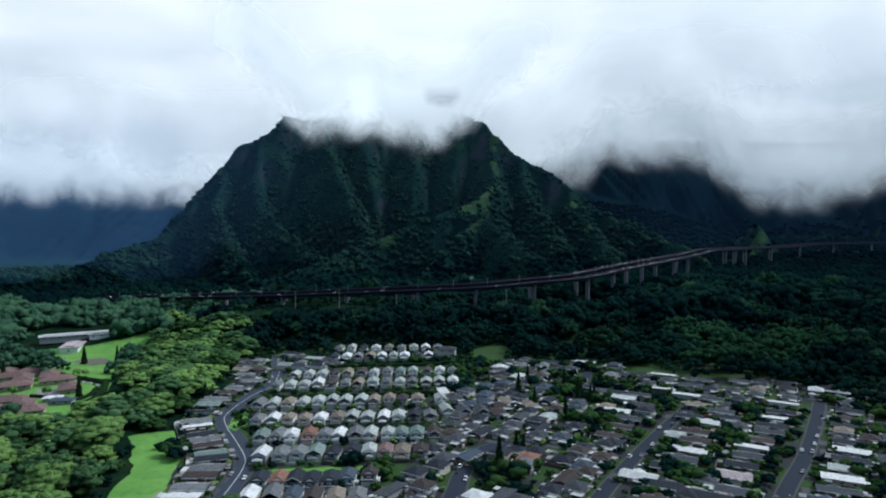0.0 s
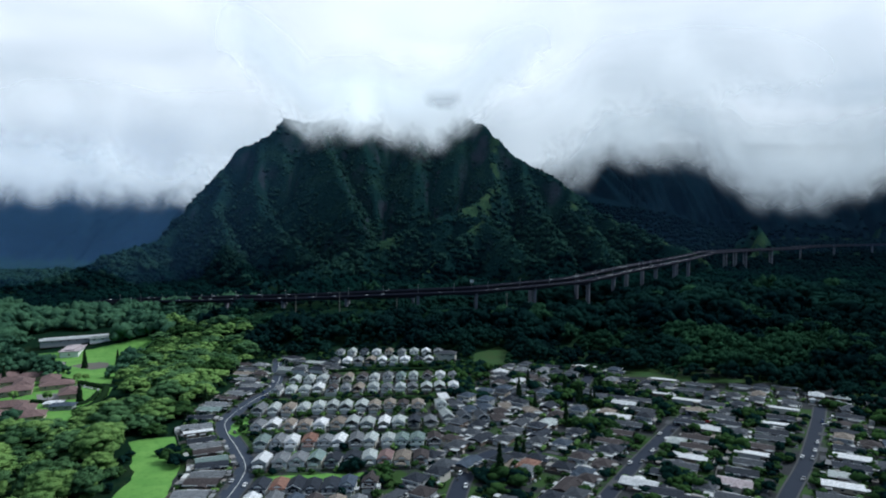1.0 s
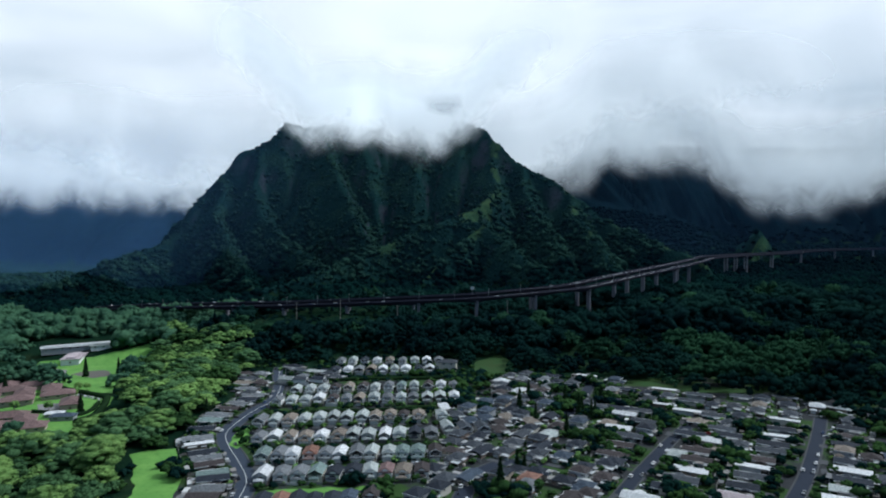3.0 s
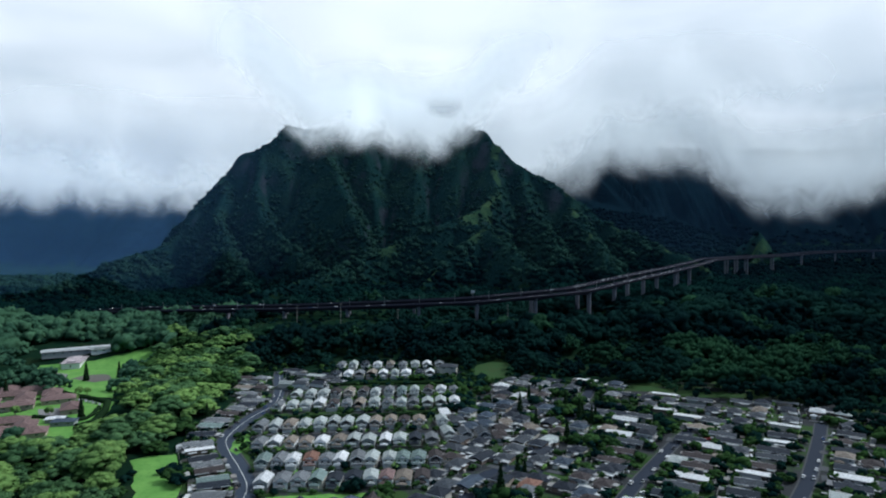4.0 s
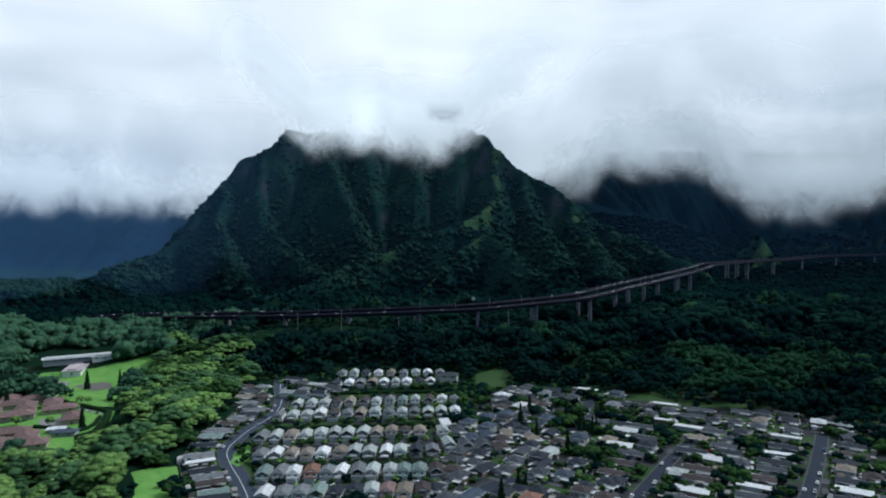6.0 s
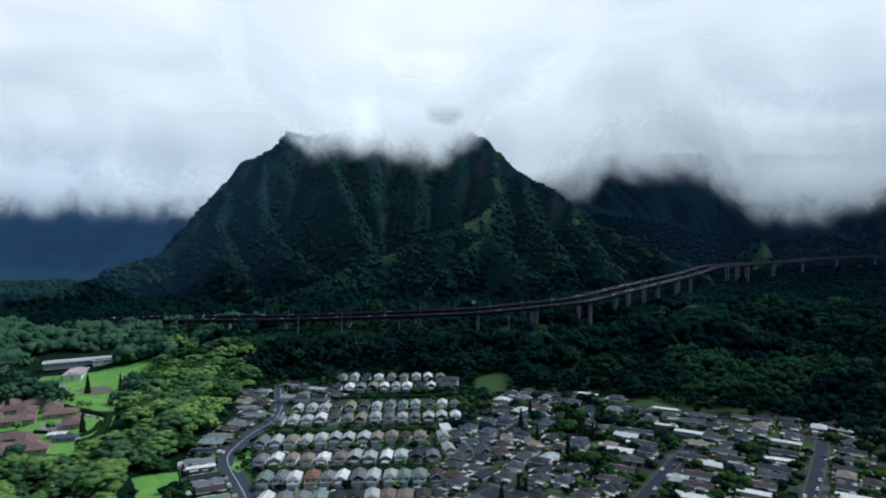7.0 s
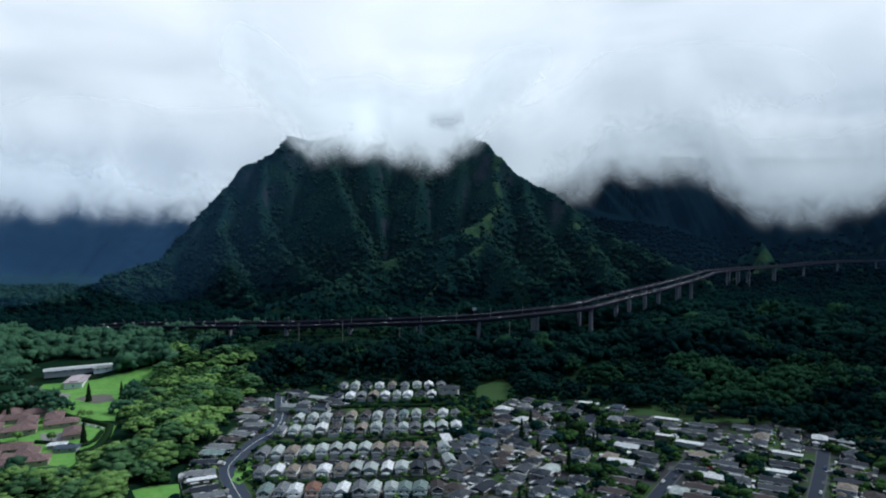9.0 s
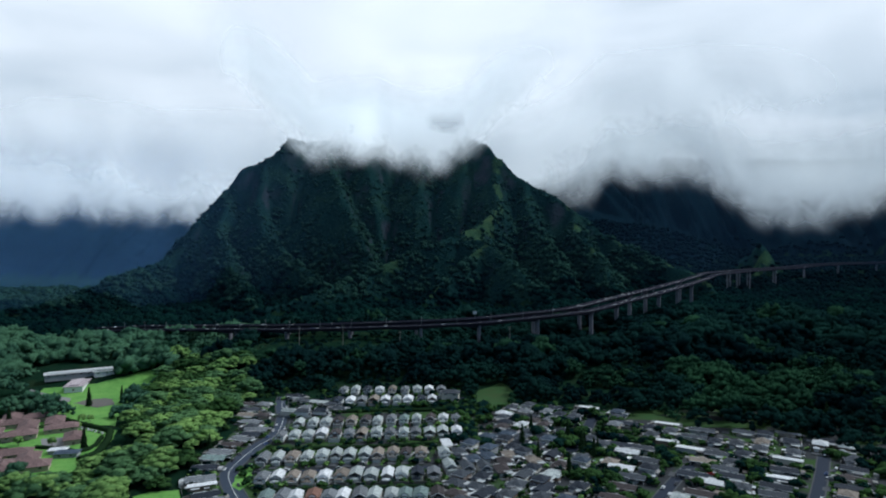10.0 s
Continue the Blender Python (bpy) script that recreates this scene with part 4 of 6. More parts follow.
block([(121, 434), (134, 464), (124, 418), (113, 402), (104, 385), (97, 372), (142, 446), (133, 478), (76, 328), (66, 309), (120, 480), (148, 470)],
      "r.white r.white r.grey r.brown r.brown h.slate r.grey r.slate h.brown h.grey h.grey r.grey", -33)
block([(110, 312), (118, 300), (101, 322), (120, 334), (131, 346), (141, 358), (151, 374), (158, 389), (143, 384), (172, 406), (181, 443), (181, 467), (167, 484), (163, 499), (168, 516), (181, 507), (194, 492), (206, 482), (196, 456), (190, 428), (165, 420)],
      "r.slate h.slate r.white r.slate r.grey f.white r.brown r.brown h.pale f.white r.tan f.white f.white h.grey h.slate h.grey r.grey h.slate r.grey r.grey r.slate", -33)
block([(150, 322), (142, 303), (160, 335), (170, 348), (178, 361), (187, 373), (201, 386), (209, 398), (219, 411), (228, 424), (240, 442), (220, 476), (240, 478), (262, 478), (278, 468), (133, 318), (128, 296), (170, 386), (189, 416), (252, 457), (200, 440), (215, 455)],
      "r.rose r.grey r.slate r.grey f.white r.brown r.grey r.slate f.white r.slate f.white h.grey h.tan h.slate b.white h.grey r.slate h.tan r.slate h.grey h.grey h.slate", -33)
block([(294, 462), (286, 442), (264, 408), (243, 380), (254, 372), (268, 372), (230, 352), (222, 340), (212, 328), (202, 316), (192, 303), (243, 340), (275, 424), (302, 440), (180, 290)],
      "b.pale h.grey r.brown b.tan h.brown h.blue f.white r.slate r.pale f.white r.grey h.grey r.slate h.brown r.blue", -33)


# the gaps of the loose blocks fill with more houses of the same kinds
ALL_STREETS = np.concatenate([line_l[:, :2], line_1[:, :2], line_2[:, :2], line_m[:, :2], line_n[:, :2]])
TOWN_CORE = [(-20, 282), (150, 272), (330, 440), (300, 478), (262, 500), (205, 518), (165, 545), (140, 580), (78, 590), (42, 560), (40, 500), (16, 500), (4, 440), (2, 395), (-2, 372), (-20, 340)]
ca, sa = math.cos(radians(-33)), math.sin(radians(-33))
for i in range(-16, 30):
    for j in range(-16, 30):
        x = 120 + 14.5 * i * ca - 11.4 * j * sa + pick.uniform(-1.5, 1.5)
        y = 400 + 14.5 * i * sa + 11.4 * j * ca + pick.uniform(-1.5, 1.5)
        if x < 85:
            x, y = x + 4 * math.sin(j * 2.4), y + 4 * math.sin(i * 1.7)
        if not inside(TOWN_CORE, np.array([x]), np.array([y]))[0]:
            continue
        s_ = np.array(SITES)
        du, dv = np.abs((s_[:, 0] - x) * ca + (s_[:, 1] - y) * sa), np.abs((s_[:, 1] - y) * ca - (s_[:, 0] - x) * sa)
        slim = np.min(np.where(dv < 11.0, du, 99)) > 20
        if np.min(np.hypot(s_[:, 0] - x, s_[:, 1] - y)) < (11.0 if x > 85 else 9.6) or (x > 85 and np.min(np.where(dv < 10.0, du, 99)) < 15.5) or np.min(np.hypot(ALL_STREETS[:, 0] - x, ALL_STREETS[:, 1] - y)) < 12 or pick.random() < 0.2:
            continue
        if math.hypot(x - 28, y - 325) < 19 or math.hypot(x - 22, y - 535) < 24:
            continue
        if slim and x > 85:
            put_house(pick.choice(("ranch", "ranch", "flat")), pick.choice(("slate", "grey", "brown", "grey", "slate", "white", "slate")), x, y, end_on(x, y))
            continue
        put_house(pick.choice(("hip", "hip", "hip", "big")), pick.choice(("slate", "grey", "grey", "slate", "slate", "slate", "blue", "slate", "white", "ash", "brown")), x, y, -33 + pick.choice((0, 0, 90)))

# ---- school, red-roofed blocks, flats ----
def long_block(name, w_, length, h_, roof, wall, label, hip=0.9, pitch=0.3, flat=False):
    """A long low building with its length along y, windows along both sides."""
    top = new(name)
    part("wall", box_bm(-w_ / 2, w_ / 2, -length / 2, length / 2, -2, h_), wall, top)
    if flat:
        part("roof", box_bm(-w_ / 2 - 1.2, w_ / 2 + 1.2, -length / 2 - 1.2, length / 2 + 1.2, h_, h_ + 0.6), roof, top)
        part("clerestory", box_bm(-w_ / 4, w_ / 4, -length / 2 + 3, length / 2 - 3, h_ + 0.6, h_ + 1.9), roof, top)
    else:
        part("roof", roof_bm(w_, length, h_, pitch, 1.0, hip), roof, top)
    n = int(length / 8)
    for k in range(n):
        y = -length / 2 + (k + 0.5) * length / n
        window(top, w_ / 2, y, h_ - 2.2, 2.8, 1.3, "e")
        window(top, -w_ / 2, y, h_ - 2.2, 2.8, 1.3, "w")
    part("door", box_bm(-0.9, 0.9, -length / 2 - 0.07, -length / 2, 0, 2.2), DOOR, top)
    return tagged(top, label, name.replace("_", " "))


def stand(ob, x, y, turn, up=0.15):
    ob.matrix_basis = pose(x, y, float(flat_land(np.array([float(x)]), np.array([float(y)]))[0]) + up, 0, 0, turn)
    SITES.append((x, y))
    return ob


stand(long_block("school_building", 15, 82, 5.4, ROOF_MATS["white"], WALLS[3], "long white flat-roofed school building by a field", flat=True), -432, 750, -59)
stand(long_block("school_building", 18, 40, 4.2, ROOF_MATS["rose"], WALLS[1], "white school annex with a pale pinkish roof", flat=True), -420, 714, 18)
stand(long_block("school_building", 12, 26, 4.0, ROOF_MATS["pale"], WALLS[1], "small white school wing with a pale roof", flat=True), -406, 749, -59)
RED_BLOCKS = [(-347, 508, 24, -62), (-357, 534, 26, 28), (-370, 566, 24, -62), (-345, 552, 22, 28), (-326, 530, 24, -62), (-299, 502, 22, 28), (-374, 543, 22, -62), (-390, 562, 24, 28), (-394, 536, 26, -62), (-372, 512, 22, 28),
    (-322, 462, 26, -66), (-303, 452, 22, 24), (-290, 438, 20, -66), (-309, 434, 24, 24), (-330, 442, 22, -66), (-345, 462, 24, 24), (-348, 436, 22, 24)]
for x, y, ln, turn in RED_BLOCKS:
    stand(long_block("residence_block", 13.5, ln, 4.2, ROOF_MATS["red"], WALLS[2], "low residential block with a hipped red-brown tile roof", 0.95, 0.38), x, y, turn)
stand(long_block("shed", 8, 16, 3.2, ROOF_MATS["blue"], WALLS[3], "small shed with a pale blue-grey roof"), -283, 466, -80)
stand(long_block("shed", 6, 12, 3.0, ROOF_MATS["white"], WALLS[3], "low shed with a pale metal roof among red roofs"), -294, 473, -75)
stand(long_block("apartment_building", 11, 16, 8.5, ROOF_MATS["grey"], WALLS[0], "white three-storey apartment building at the forest edge"), 4, 612, 82)

# ---- hedges and garden walls ----
HEDGE = foliage_mat("hedge_leaves", (0.007, 0.017, 0.008), (0.014, 0.029, 0.012), 0.15)


def hedge(pts, half, height, label):
    line = on_ground(smooth_line(pts, 2.0))
    line[:, :2] += 0.35 * np.stack([vnoise(line[:, 0] / 2.5, line[:, 1] / 2.5, 1), vnoise(line[:, 0] / 2.5, line[:, 1] / 2.5, 2)], 1)
    ob = sweep("hedge", line, [(-half, -0.4), (-half * 1.1, height * 0.6), (-half * 0.6, height), (half * 0.5, height * 1.05), (half * 1.05, height * 0.55), (half, -0.4)], HEDGE, smooth=True)
    v = np.empty(len(ob.data.vertices) * 3)
    ob.data.vertices.foreach_get("co", v)
    v = v.reshape(-1, 3)
    v += 0.3 * np.random.default_rng(3).uniform(-1, 1, v.shape)
    ob.data.vertices.foreach_set("co", v.ravel())
    return tagged(ob, label, "hedge")


def garden_wall(pts, height, material, label):
    return tagged(sweep("garden_wall", on_ground(smooth_line(pts, 4.0)), [(-0.15, -0.6), (-0.15, height), (0.15, height), (0.15, -0.6)], material), label, "wall")


hedge([(-118, 399), (-60, 402), (0, 407)], 1.6, 2.4, "dark clipped hedge behind the gardens")
hedge([(-125, 474), (-60, 478), (-10, 486)], 1.6, 2.2, "dark hedge behind the gardens")
hedge([(-110, 567), (-60, 572), (4, 576)], 1.8, 2.4, "dark hedge behind the gardens")
hedge([(-460, 640), (-411, 613), (-368, 583), (-330, 555), (-304, 540), (-283, 526)], 2.2, 3.0, "dark hedge between field and red-roofed blocks")
hedge([(-282, 525), (-271, 499), (-263, 469), (-268, 455)], 2.6, 3.4, "dark hedge along the curved drive")
hedge([(-318, 484), (-297, 480), (-279, 475), (-275, 488), (-281, 510)], 1.6, 2.2, "clipped dark hedge round a garden court")
hedge([(-400, 500), (-365, 486), (-335, 476)], 2.0, 2.6, "dark hedge between two groups of red roofs")
STONE = plain_mat("lava_stone", (0.10, 0.095, 0.09), 0.35, 0.95, 1.5)
WHITEWALL = plain_mat("whitewashed_wall", (0.66, 0.66, 0.63), 0.1)
garden_wall([(-60, 410), (0, 414), (24, 418), (46, 432), (64, 440)], 1.8, STONE, "dark stone retaining wall along gardens")
garden_wall([(62, 452), (80, 444), (90, 440)], 1.6, WHITEWALL, "white garden wall above a green bank")
garden_wall([(60, 364), (70, 356), (84, 352)], 1.6, WHITEWALL, "curved white garden wall")
garden_wall([(88, 392), (100, 404), (114, 398)], 1.5, WHITEWALL, "white garden wall round a green yard")


# ---- driveways, garden fences and sheds of every lot ----
YARD_WALL = Mat("garden_fence")
YARD_WALL = YARD_WALL.done(YARD_WALL.ramp(YARD_WALL.node("ShaderNodeNewGeometry").outputs["Random Per Island"], (0.0, (0.06, 0.05, 0.045)), (0.45, (0.16, 0.15, 0.14)), (0.75, (0.30, 0.30, 0.28)), (1.0, (0.62, 0.62, 0.60))), 0.9, bump=YARD_WALL.noise(2.0, 4), dist=0.05)
CUBE_V = np.array([(a, b, c) for c in (0, 1) for b in (0, 1) for a in (0, 1)], float)
CUBE_F = np.array([(0, 2, 3, 1), (4, 5, 7, 6), (0, 1, 5, 4), (1, 3, 7, 5), (3, 2, 6, 7), (2, 0, 4, 6)])


def boxes(name, items, material, label, category, kind):
    """Many small boxes in one mesh: x, y, z of the lot, its turn, then the box in the lot's own axes."""
    vs, fs = [], []
    for k, (x, y, z, turn, x0, x1, y0, y1, z0, z1) in enumerate(items):
        v = CUBE_V * np.array([x1 - x0, y1 - y0, z1 - z0]) + np.array([x0, y0, z0])
        c, s = math.cos(radians(turn)), math.sin(radians(turn))
        vs.append(np.stack([v[:, 0] * c - v[:, 1] * s + x, v[:, 0] * s + v[:, 1] * c + y, v[:, 2] + z], 1))
        fs.append(CUBE_F + 8 * k)
    return tagged(mesh_np(name, np.concatenate(vs), np.concatenate(fs), material, False), label, category, kind=kind)


drives, fences, sheds, lawns = [], [], [], []
for x, y, z, turn, shape in LOTS:
    r = random.Random(int(x * 7 + y * 13))
    if shape == "town":
        lawns.append((x, y, z - 0.15, turn, -4.5, 4.5, 6.4, 6.4 + r.uniform(0.5, 3.0), 0.0, 0.1))
        if r.random() < 0.6:
            lawns.append((x, y, z - 0.15, turn, 2.7, 4.5, -12.5, -6.0, 0.0, 0.1))
        drives.append((x, y, z - 0.15, turn, -3.0, 2.6, -15.0, -8.7, 0.0, 0.12))
        fences.append((x, y, z, turn, -4.75, -4.6, -7, 9.5, -0.6, r.uniform(1.2, 1.8)))
        fences.append((x, y, z, turn, -4.6, 4.6, 9.4, 9.55, -0.6, r.uniform(1.3, 1.9)))
    elif shape in ("ranch", "flat"):
        drives.append((x, y, z - 0.15, turn, -4.6, 4.6, 10.5, 15.5, 0.0, 0.12))
        fences.append((x, y, z, turn, -7.2, -7.05, -12.5, 5, -0.6, r.uniform(0.9, 1.8)))
        if r.random() < 0.6:
            fences.append((x, y, z, turn, -7.0, 6.0, -12.6, -12.45, -0.6, r.uniform(1.0, 1.8)))
        if r.random() < 0.55:
            sheds.append((x, y, z, turn, r.uniform(-5, 0), r.uniform(1.5, 4), -13.5, -10.6, -0.6, r.uniform(2.0, 2.6)))
    else:
        drives.append((x, y, z - 0.15, turn, -4.8, 6.5, -15.5, -10.8, 0.0, 0.12))
        fences.append((x, y, z, turn, -7.4, -7.25, -8, 8.5, -0.6, r.uniform(0.9, 1.8)))
        fences.append((x, y, z, turn, -7.2, 7.2, 8.5, 8.65, -0.6, r.uniform(1.0, 1.9)))
        if r.random() < 0.5:
            sheds.append((x, y, z, turn, r.uniform(-6, -2), r.uniform(0, 3), 6.9, 9.6, -0.6, r.uniform(2.0, 2.6)))
# lean-to roofs, awnings and odds and ends round the houses
awnings, clutter = [], []
for x, y, z, turn, shape in LOTS:
    r = random.Random(int(x * 23 + y * 29))
    half, deep = (4.2, 6.5) if shape == "town" else (5.6, 9.5) if shape in ("ranch", "flat") else (5.8, 6.6)
    for k in range(r.choice((1, 2, 2)) if shape == "town" else r.choice((2, 3, 4))):
        long_, wide, up = r.uniform(2.0, 5.5), r.uniform(1.6, 3.4), r.uniform(2.1, 3.0)
        if r.random() < 0.5:
            x0, y0 = r.choice((-half - wide * 0.6, half - wide * 0.4)), r.uniform(-deep, deep - long_)
            awnings.append((x, y, z, turn, x0, x0 + wide, y0, y0 + long_, up, up + 0.16))
        else:
            x0, y0 = r.uniform(-half, half - long_), r.choice((-deep - wide, deep))
            awnings.append((x, y, z, turn, x0, x0 + long_, y0, y0 + wide, up, up + 0.16))
        for px, py in ((x0 + 0.1, y0 + 0.1), (x0 + 1.4, y0 + 0.1), (x0 + 0.1, y0 + 1.4), (x0 + 1.4, y0 + 1.4)):
            awnings.append((x, y, z, turn, px, px + 0.12, py, py + 0.12, -0.7, up))
    for k in range(r.randrange(3, 7)):
        a, b, c = r.uniform(0.5, 2.4), r.uniform(0.4, 1.2), r.uniform(0.4, 1.4)
        px = r.choice((-1, 1)) * (half + r.uniform(0.4, 1.6))
        py = r.uniform(-deep - 3, deep + 2)
        clutter.append((x, y, z, turn + r.uniform(-25, 25), px, px + b, py, py + a, -0.6, c))
AWNING = Mat("lean_to_sheets")
AWNING = AWNING.done(AWNING.mix(AWNING.noise(0.8, 5), AWNING.ramp(AWNING.node("ShaderNodeNewGeometry").outputs["Random Per Island"], (0.0, (0.045, 0.05, 0.06)), (0.3, (0.16, 0.17, 0.18)), (0.55, (0.34, 0.35, 0.35)), (0.75, (0.22, 0.17, 0.13)), (0.82, (0.62, 0.64, 0.64)), (1.0, (0.75, 0.76, 0.76))), (0.20, 0.20, 0.20)), 0.7, bump=AWNING.noise(3.0, 3), dist=0.04)
ODDS = Mat("yard_things")
ODDS = ODDS.done(ODDS.ramp(ODDS.node("ShaderNodeNewGeometry").outputs["Random Per Island"], (0.0, (0.03, 0.03, 0.035)), (0.35, (0.10, 0.09, 0.08)), (0.6, (0.30, 0.30, 0.31)), (0.72, (0.10, 0.18, 0.20)), (0.8, (0.35, 0.20, 0.14)), (0.86, (0.70, 0.70, 0.70)), (1.0, (0.80, 0.80, 0.79))), 0.7, bump=ODDS.noise(4.0, 3), dist=0.03)
boxes("lean_to_roofs", awnings, AWNING, "sheet-metal lean-to roofs and awnings beside the houses", "lean-to", "stuff")
boxes("yard_things", clutter, ODDS, "bins, tanks and odds and ends in the yards", "clutter", "stuff")
DRIVE = plain_mat("driveway_concrete", (0.058, 0.062, 0.068), 0.3, 0.9, 0.3)
boxes("driveways", drives, DRIVE, "pale concrete driveways before the houses", "driveway", "structure")
boxes("garden_lawns", lawns, GRASS, "small green lawns of the narrow gardens", "lawn", "structure")
boxes("garden_fences", fences, YARD_WALL, "low garden walls and fences between the houses", "fence", "stuff")
boxes("garden_sheds", sheds, YARD_WALL, "small sheds and lean-tos behind the houses", "shed", "stuff")

# ---- cars ----
CAR_PAINTS = {"white": (0.75, 0.75, 0.74), "silver": (0.45, 0.46, 0.48), "dark grey": (0.06, 0.06, 0.07), "red": (0.32, 0.03, 0.03), "blue": (0.05, 0.09, 0.22)}
CAR_MATS = {k: plain_mat("car_paint_" + k.replace(" ", "_"), c, 0.04, 0.25, 1, spec=0.6) for k, c in CAR_PAINTS.items()}
RUBBER = plain_mat("tyre_rubber", (0.03, 0.03, 0.03), 0.2)


def car(color, tall=False, far=False, wheels=True):
    top = new("car")
    l, h1, h2 = 4.5, 0.95, 1.75 if tall else 1.45
    bm = box_bm(-0.9, 0.9, -l / 2, l / 2, 0.30, h1)
    bmesh.ops.bevel(bm, geom=list(bm.edges), offset=0.12, segments=2, affect="EDGES")
    part("body", bm, CAR_MATS[color], top)
    bm = box_bm(-0.8, 0.8, -1.75 if tall else -1.3, 0.8, h1 - 0.05, h2)
    for v in bm.verts:
        if v.co.z > 1.2:
            v.co.x *= 0.82
            v.co.y = v.co.y * 0.72 - 0.1
    part("cabin", bm, GLASS, top, "dark glass cabin")
    bm = box_bm(-0.66, 0.66, -1.30 if tall else -1.02, 0.46, h2 - 0.02, h2 + 0.05)
    part("car_roof", bm, CAR_MATS[color], top)
    for sx in (-1, 1) if wheels else ():
        for sy in (-1.35, 1.35):
            bm = bmesh.new()
            bmesh.ops.create_cone(bm, cap_ends=True, segments=12, radius1=0.33, radius2=0.33, depth=0.22, matrix=Matrix.Translation((sx * 0.82, sy, 0.33)) @ Matrix.Rotation(math.pi / 2, 4, "Y"))
            part("wheel", bm, RUBBER, top)
    return tagged(top, "%s %s" % (color, ("van" if tall else "car") + (" driving on the high viaduct" if far else " with dark windows parked by the kerb")), "car", "cars")


CARS = {}


def put_car(color, tall, m, far=False):
    key = (color, tall, far, not far and m.translation.y < 345)
    if key not in CARS:
        CARS[key] = car(*key)
        CARS[key].matrix_basis = m
    else:
        copy_thing(CARS[key], m)


def cars_along(line, half, count, seed, z_up=0.14, far=False):
    r = random.Random(seed)
    s = sideways(line)
    for k in range(count):
        i = r.randrange(2, len(line) - 2)
        sgn = r.choice((-1, 1))
        d = line[i + 1] - line[i]
        turn = math.degrees(math.atan2(-d[0], d[1]))
        p = line[i, :2] + s[i] * sgn * half
        put_car("white" if far and r.random() < 0.5 else r.choice(("white", "white", "white", "silver", "dark grey", "dark grey", "silver", "blue")), r.random() < 0.3, pose(p[0], p[1], line[i, 2] + z_up, 0, 0, turn + (180 if sgn > 0 else 0)), far)


cars_along(line_l, 4.2, 22, 1)
cars_along(line_1, 2.6, 12, 2)
cars_along(line_2, 2.6, 13, 3)
cars_along(line_m, 3.2, 5, 4)
for k in range(9):
    x, y = -322 + 4.4 * k, 543 - 2.7 * k
    put_car(("white", "silver", "white", "dark grey")[k % 4], k % 3 == 0, pose(x, y, float(flat_land(np.array([x]), np.array([y]))[0]) + 0.12, 0, 0, 28))
for k in range(7):
    x, y = -458 + 3.6 * k, 690 - 2.6 * k
    put_car(("white", "white", "silver", "dark grey")[k % 4], k % 3 == 1, pose(x, y, float(flat_land(np.array([x]), np.array([y]))[0]) + 0.22, 0, 0, 15))
# cars on the drives before the houses
for x, y, z, turn, shape in LOTS:
    r = random.Random(int(x * 3 + y * 19))
    if y > 480 or r.random() > 0.21:
        continue
    dx, dy = (-0.2, -12.0) if shape == "town" else (r.uniform(-2, 2), 13.0) if shape in ("ranch", "flat") else (3.4, -13.0)
    c, s = math.cos(radians(turn)), math.sin(radians(turn))
    put_car(r.choice(("white", "white", "silver", "dark grey", "white", "red")), r.random() < 0.35, pose(x + dx * c - dy * s, y + dx * s + dy * c, z, 0, 0, turn))
cars_along(line_n, 2.8, 5, 5)
for q, lane in enumerate(LANES):
    cars_along(on_ground(smooth_line(lane, 5)), 2.0, 6, 20 + q)

# ---- the viaduct ----
DECK = [(-700, 1090, 0), (-560, 1010, 17), (-459, 962, 26), (-308, 897, 36), (-217, 855, 42), (-127, 827, 48), (-42, 810, 53), (42, 816, 56), (122, 845, 60), (196, 881, 64), (266, 950, 70), (345, 1040, 75), (480, 1250, 76), (587, 1420, 78), (660, 1545, 79), (765, 1680, 77), (914, 1850, 75), (1105, 2020, 74), (1291, 2150, 79), (1586, 2300, 80), (2200, 2480, 84)]
# Parapet, roadway and girder darkened: shade on the viaduct's front is in their colours.
RAIL_SHADED = plain_mat("parapet_concrete_shaded", (0.054, 0.053, 0.070), 0.15, 0.95, 0.2, spec=0.04)
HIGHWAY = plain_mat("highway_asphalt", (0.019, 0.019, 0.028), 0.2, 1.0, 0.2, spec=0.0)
GIRDER_SHADED = plain_mat("girder_concrete_shaded", (0.034, 0.032, 0.044), 0.25, 0.95, 0.2, spec=0.04)
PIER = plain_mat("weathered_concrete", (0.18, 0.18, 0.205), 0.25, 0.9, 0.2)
POLE = plain_mat("galvanised_steel", (0.35, 0.36, 0.37), 0.1, 0.5, 1, 0.6)


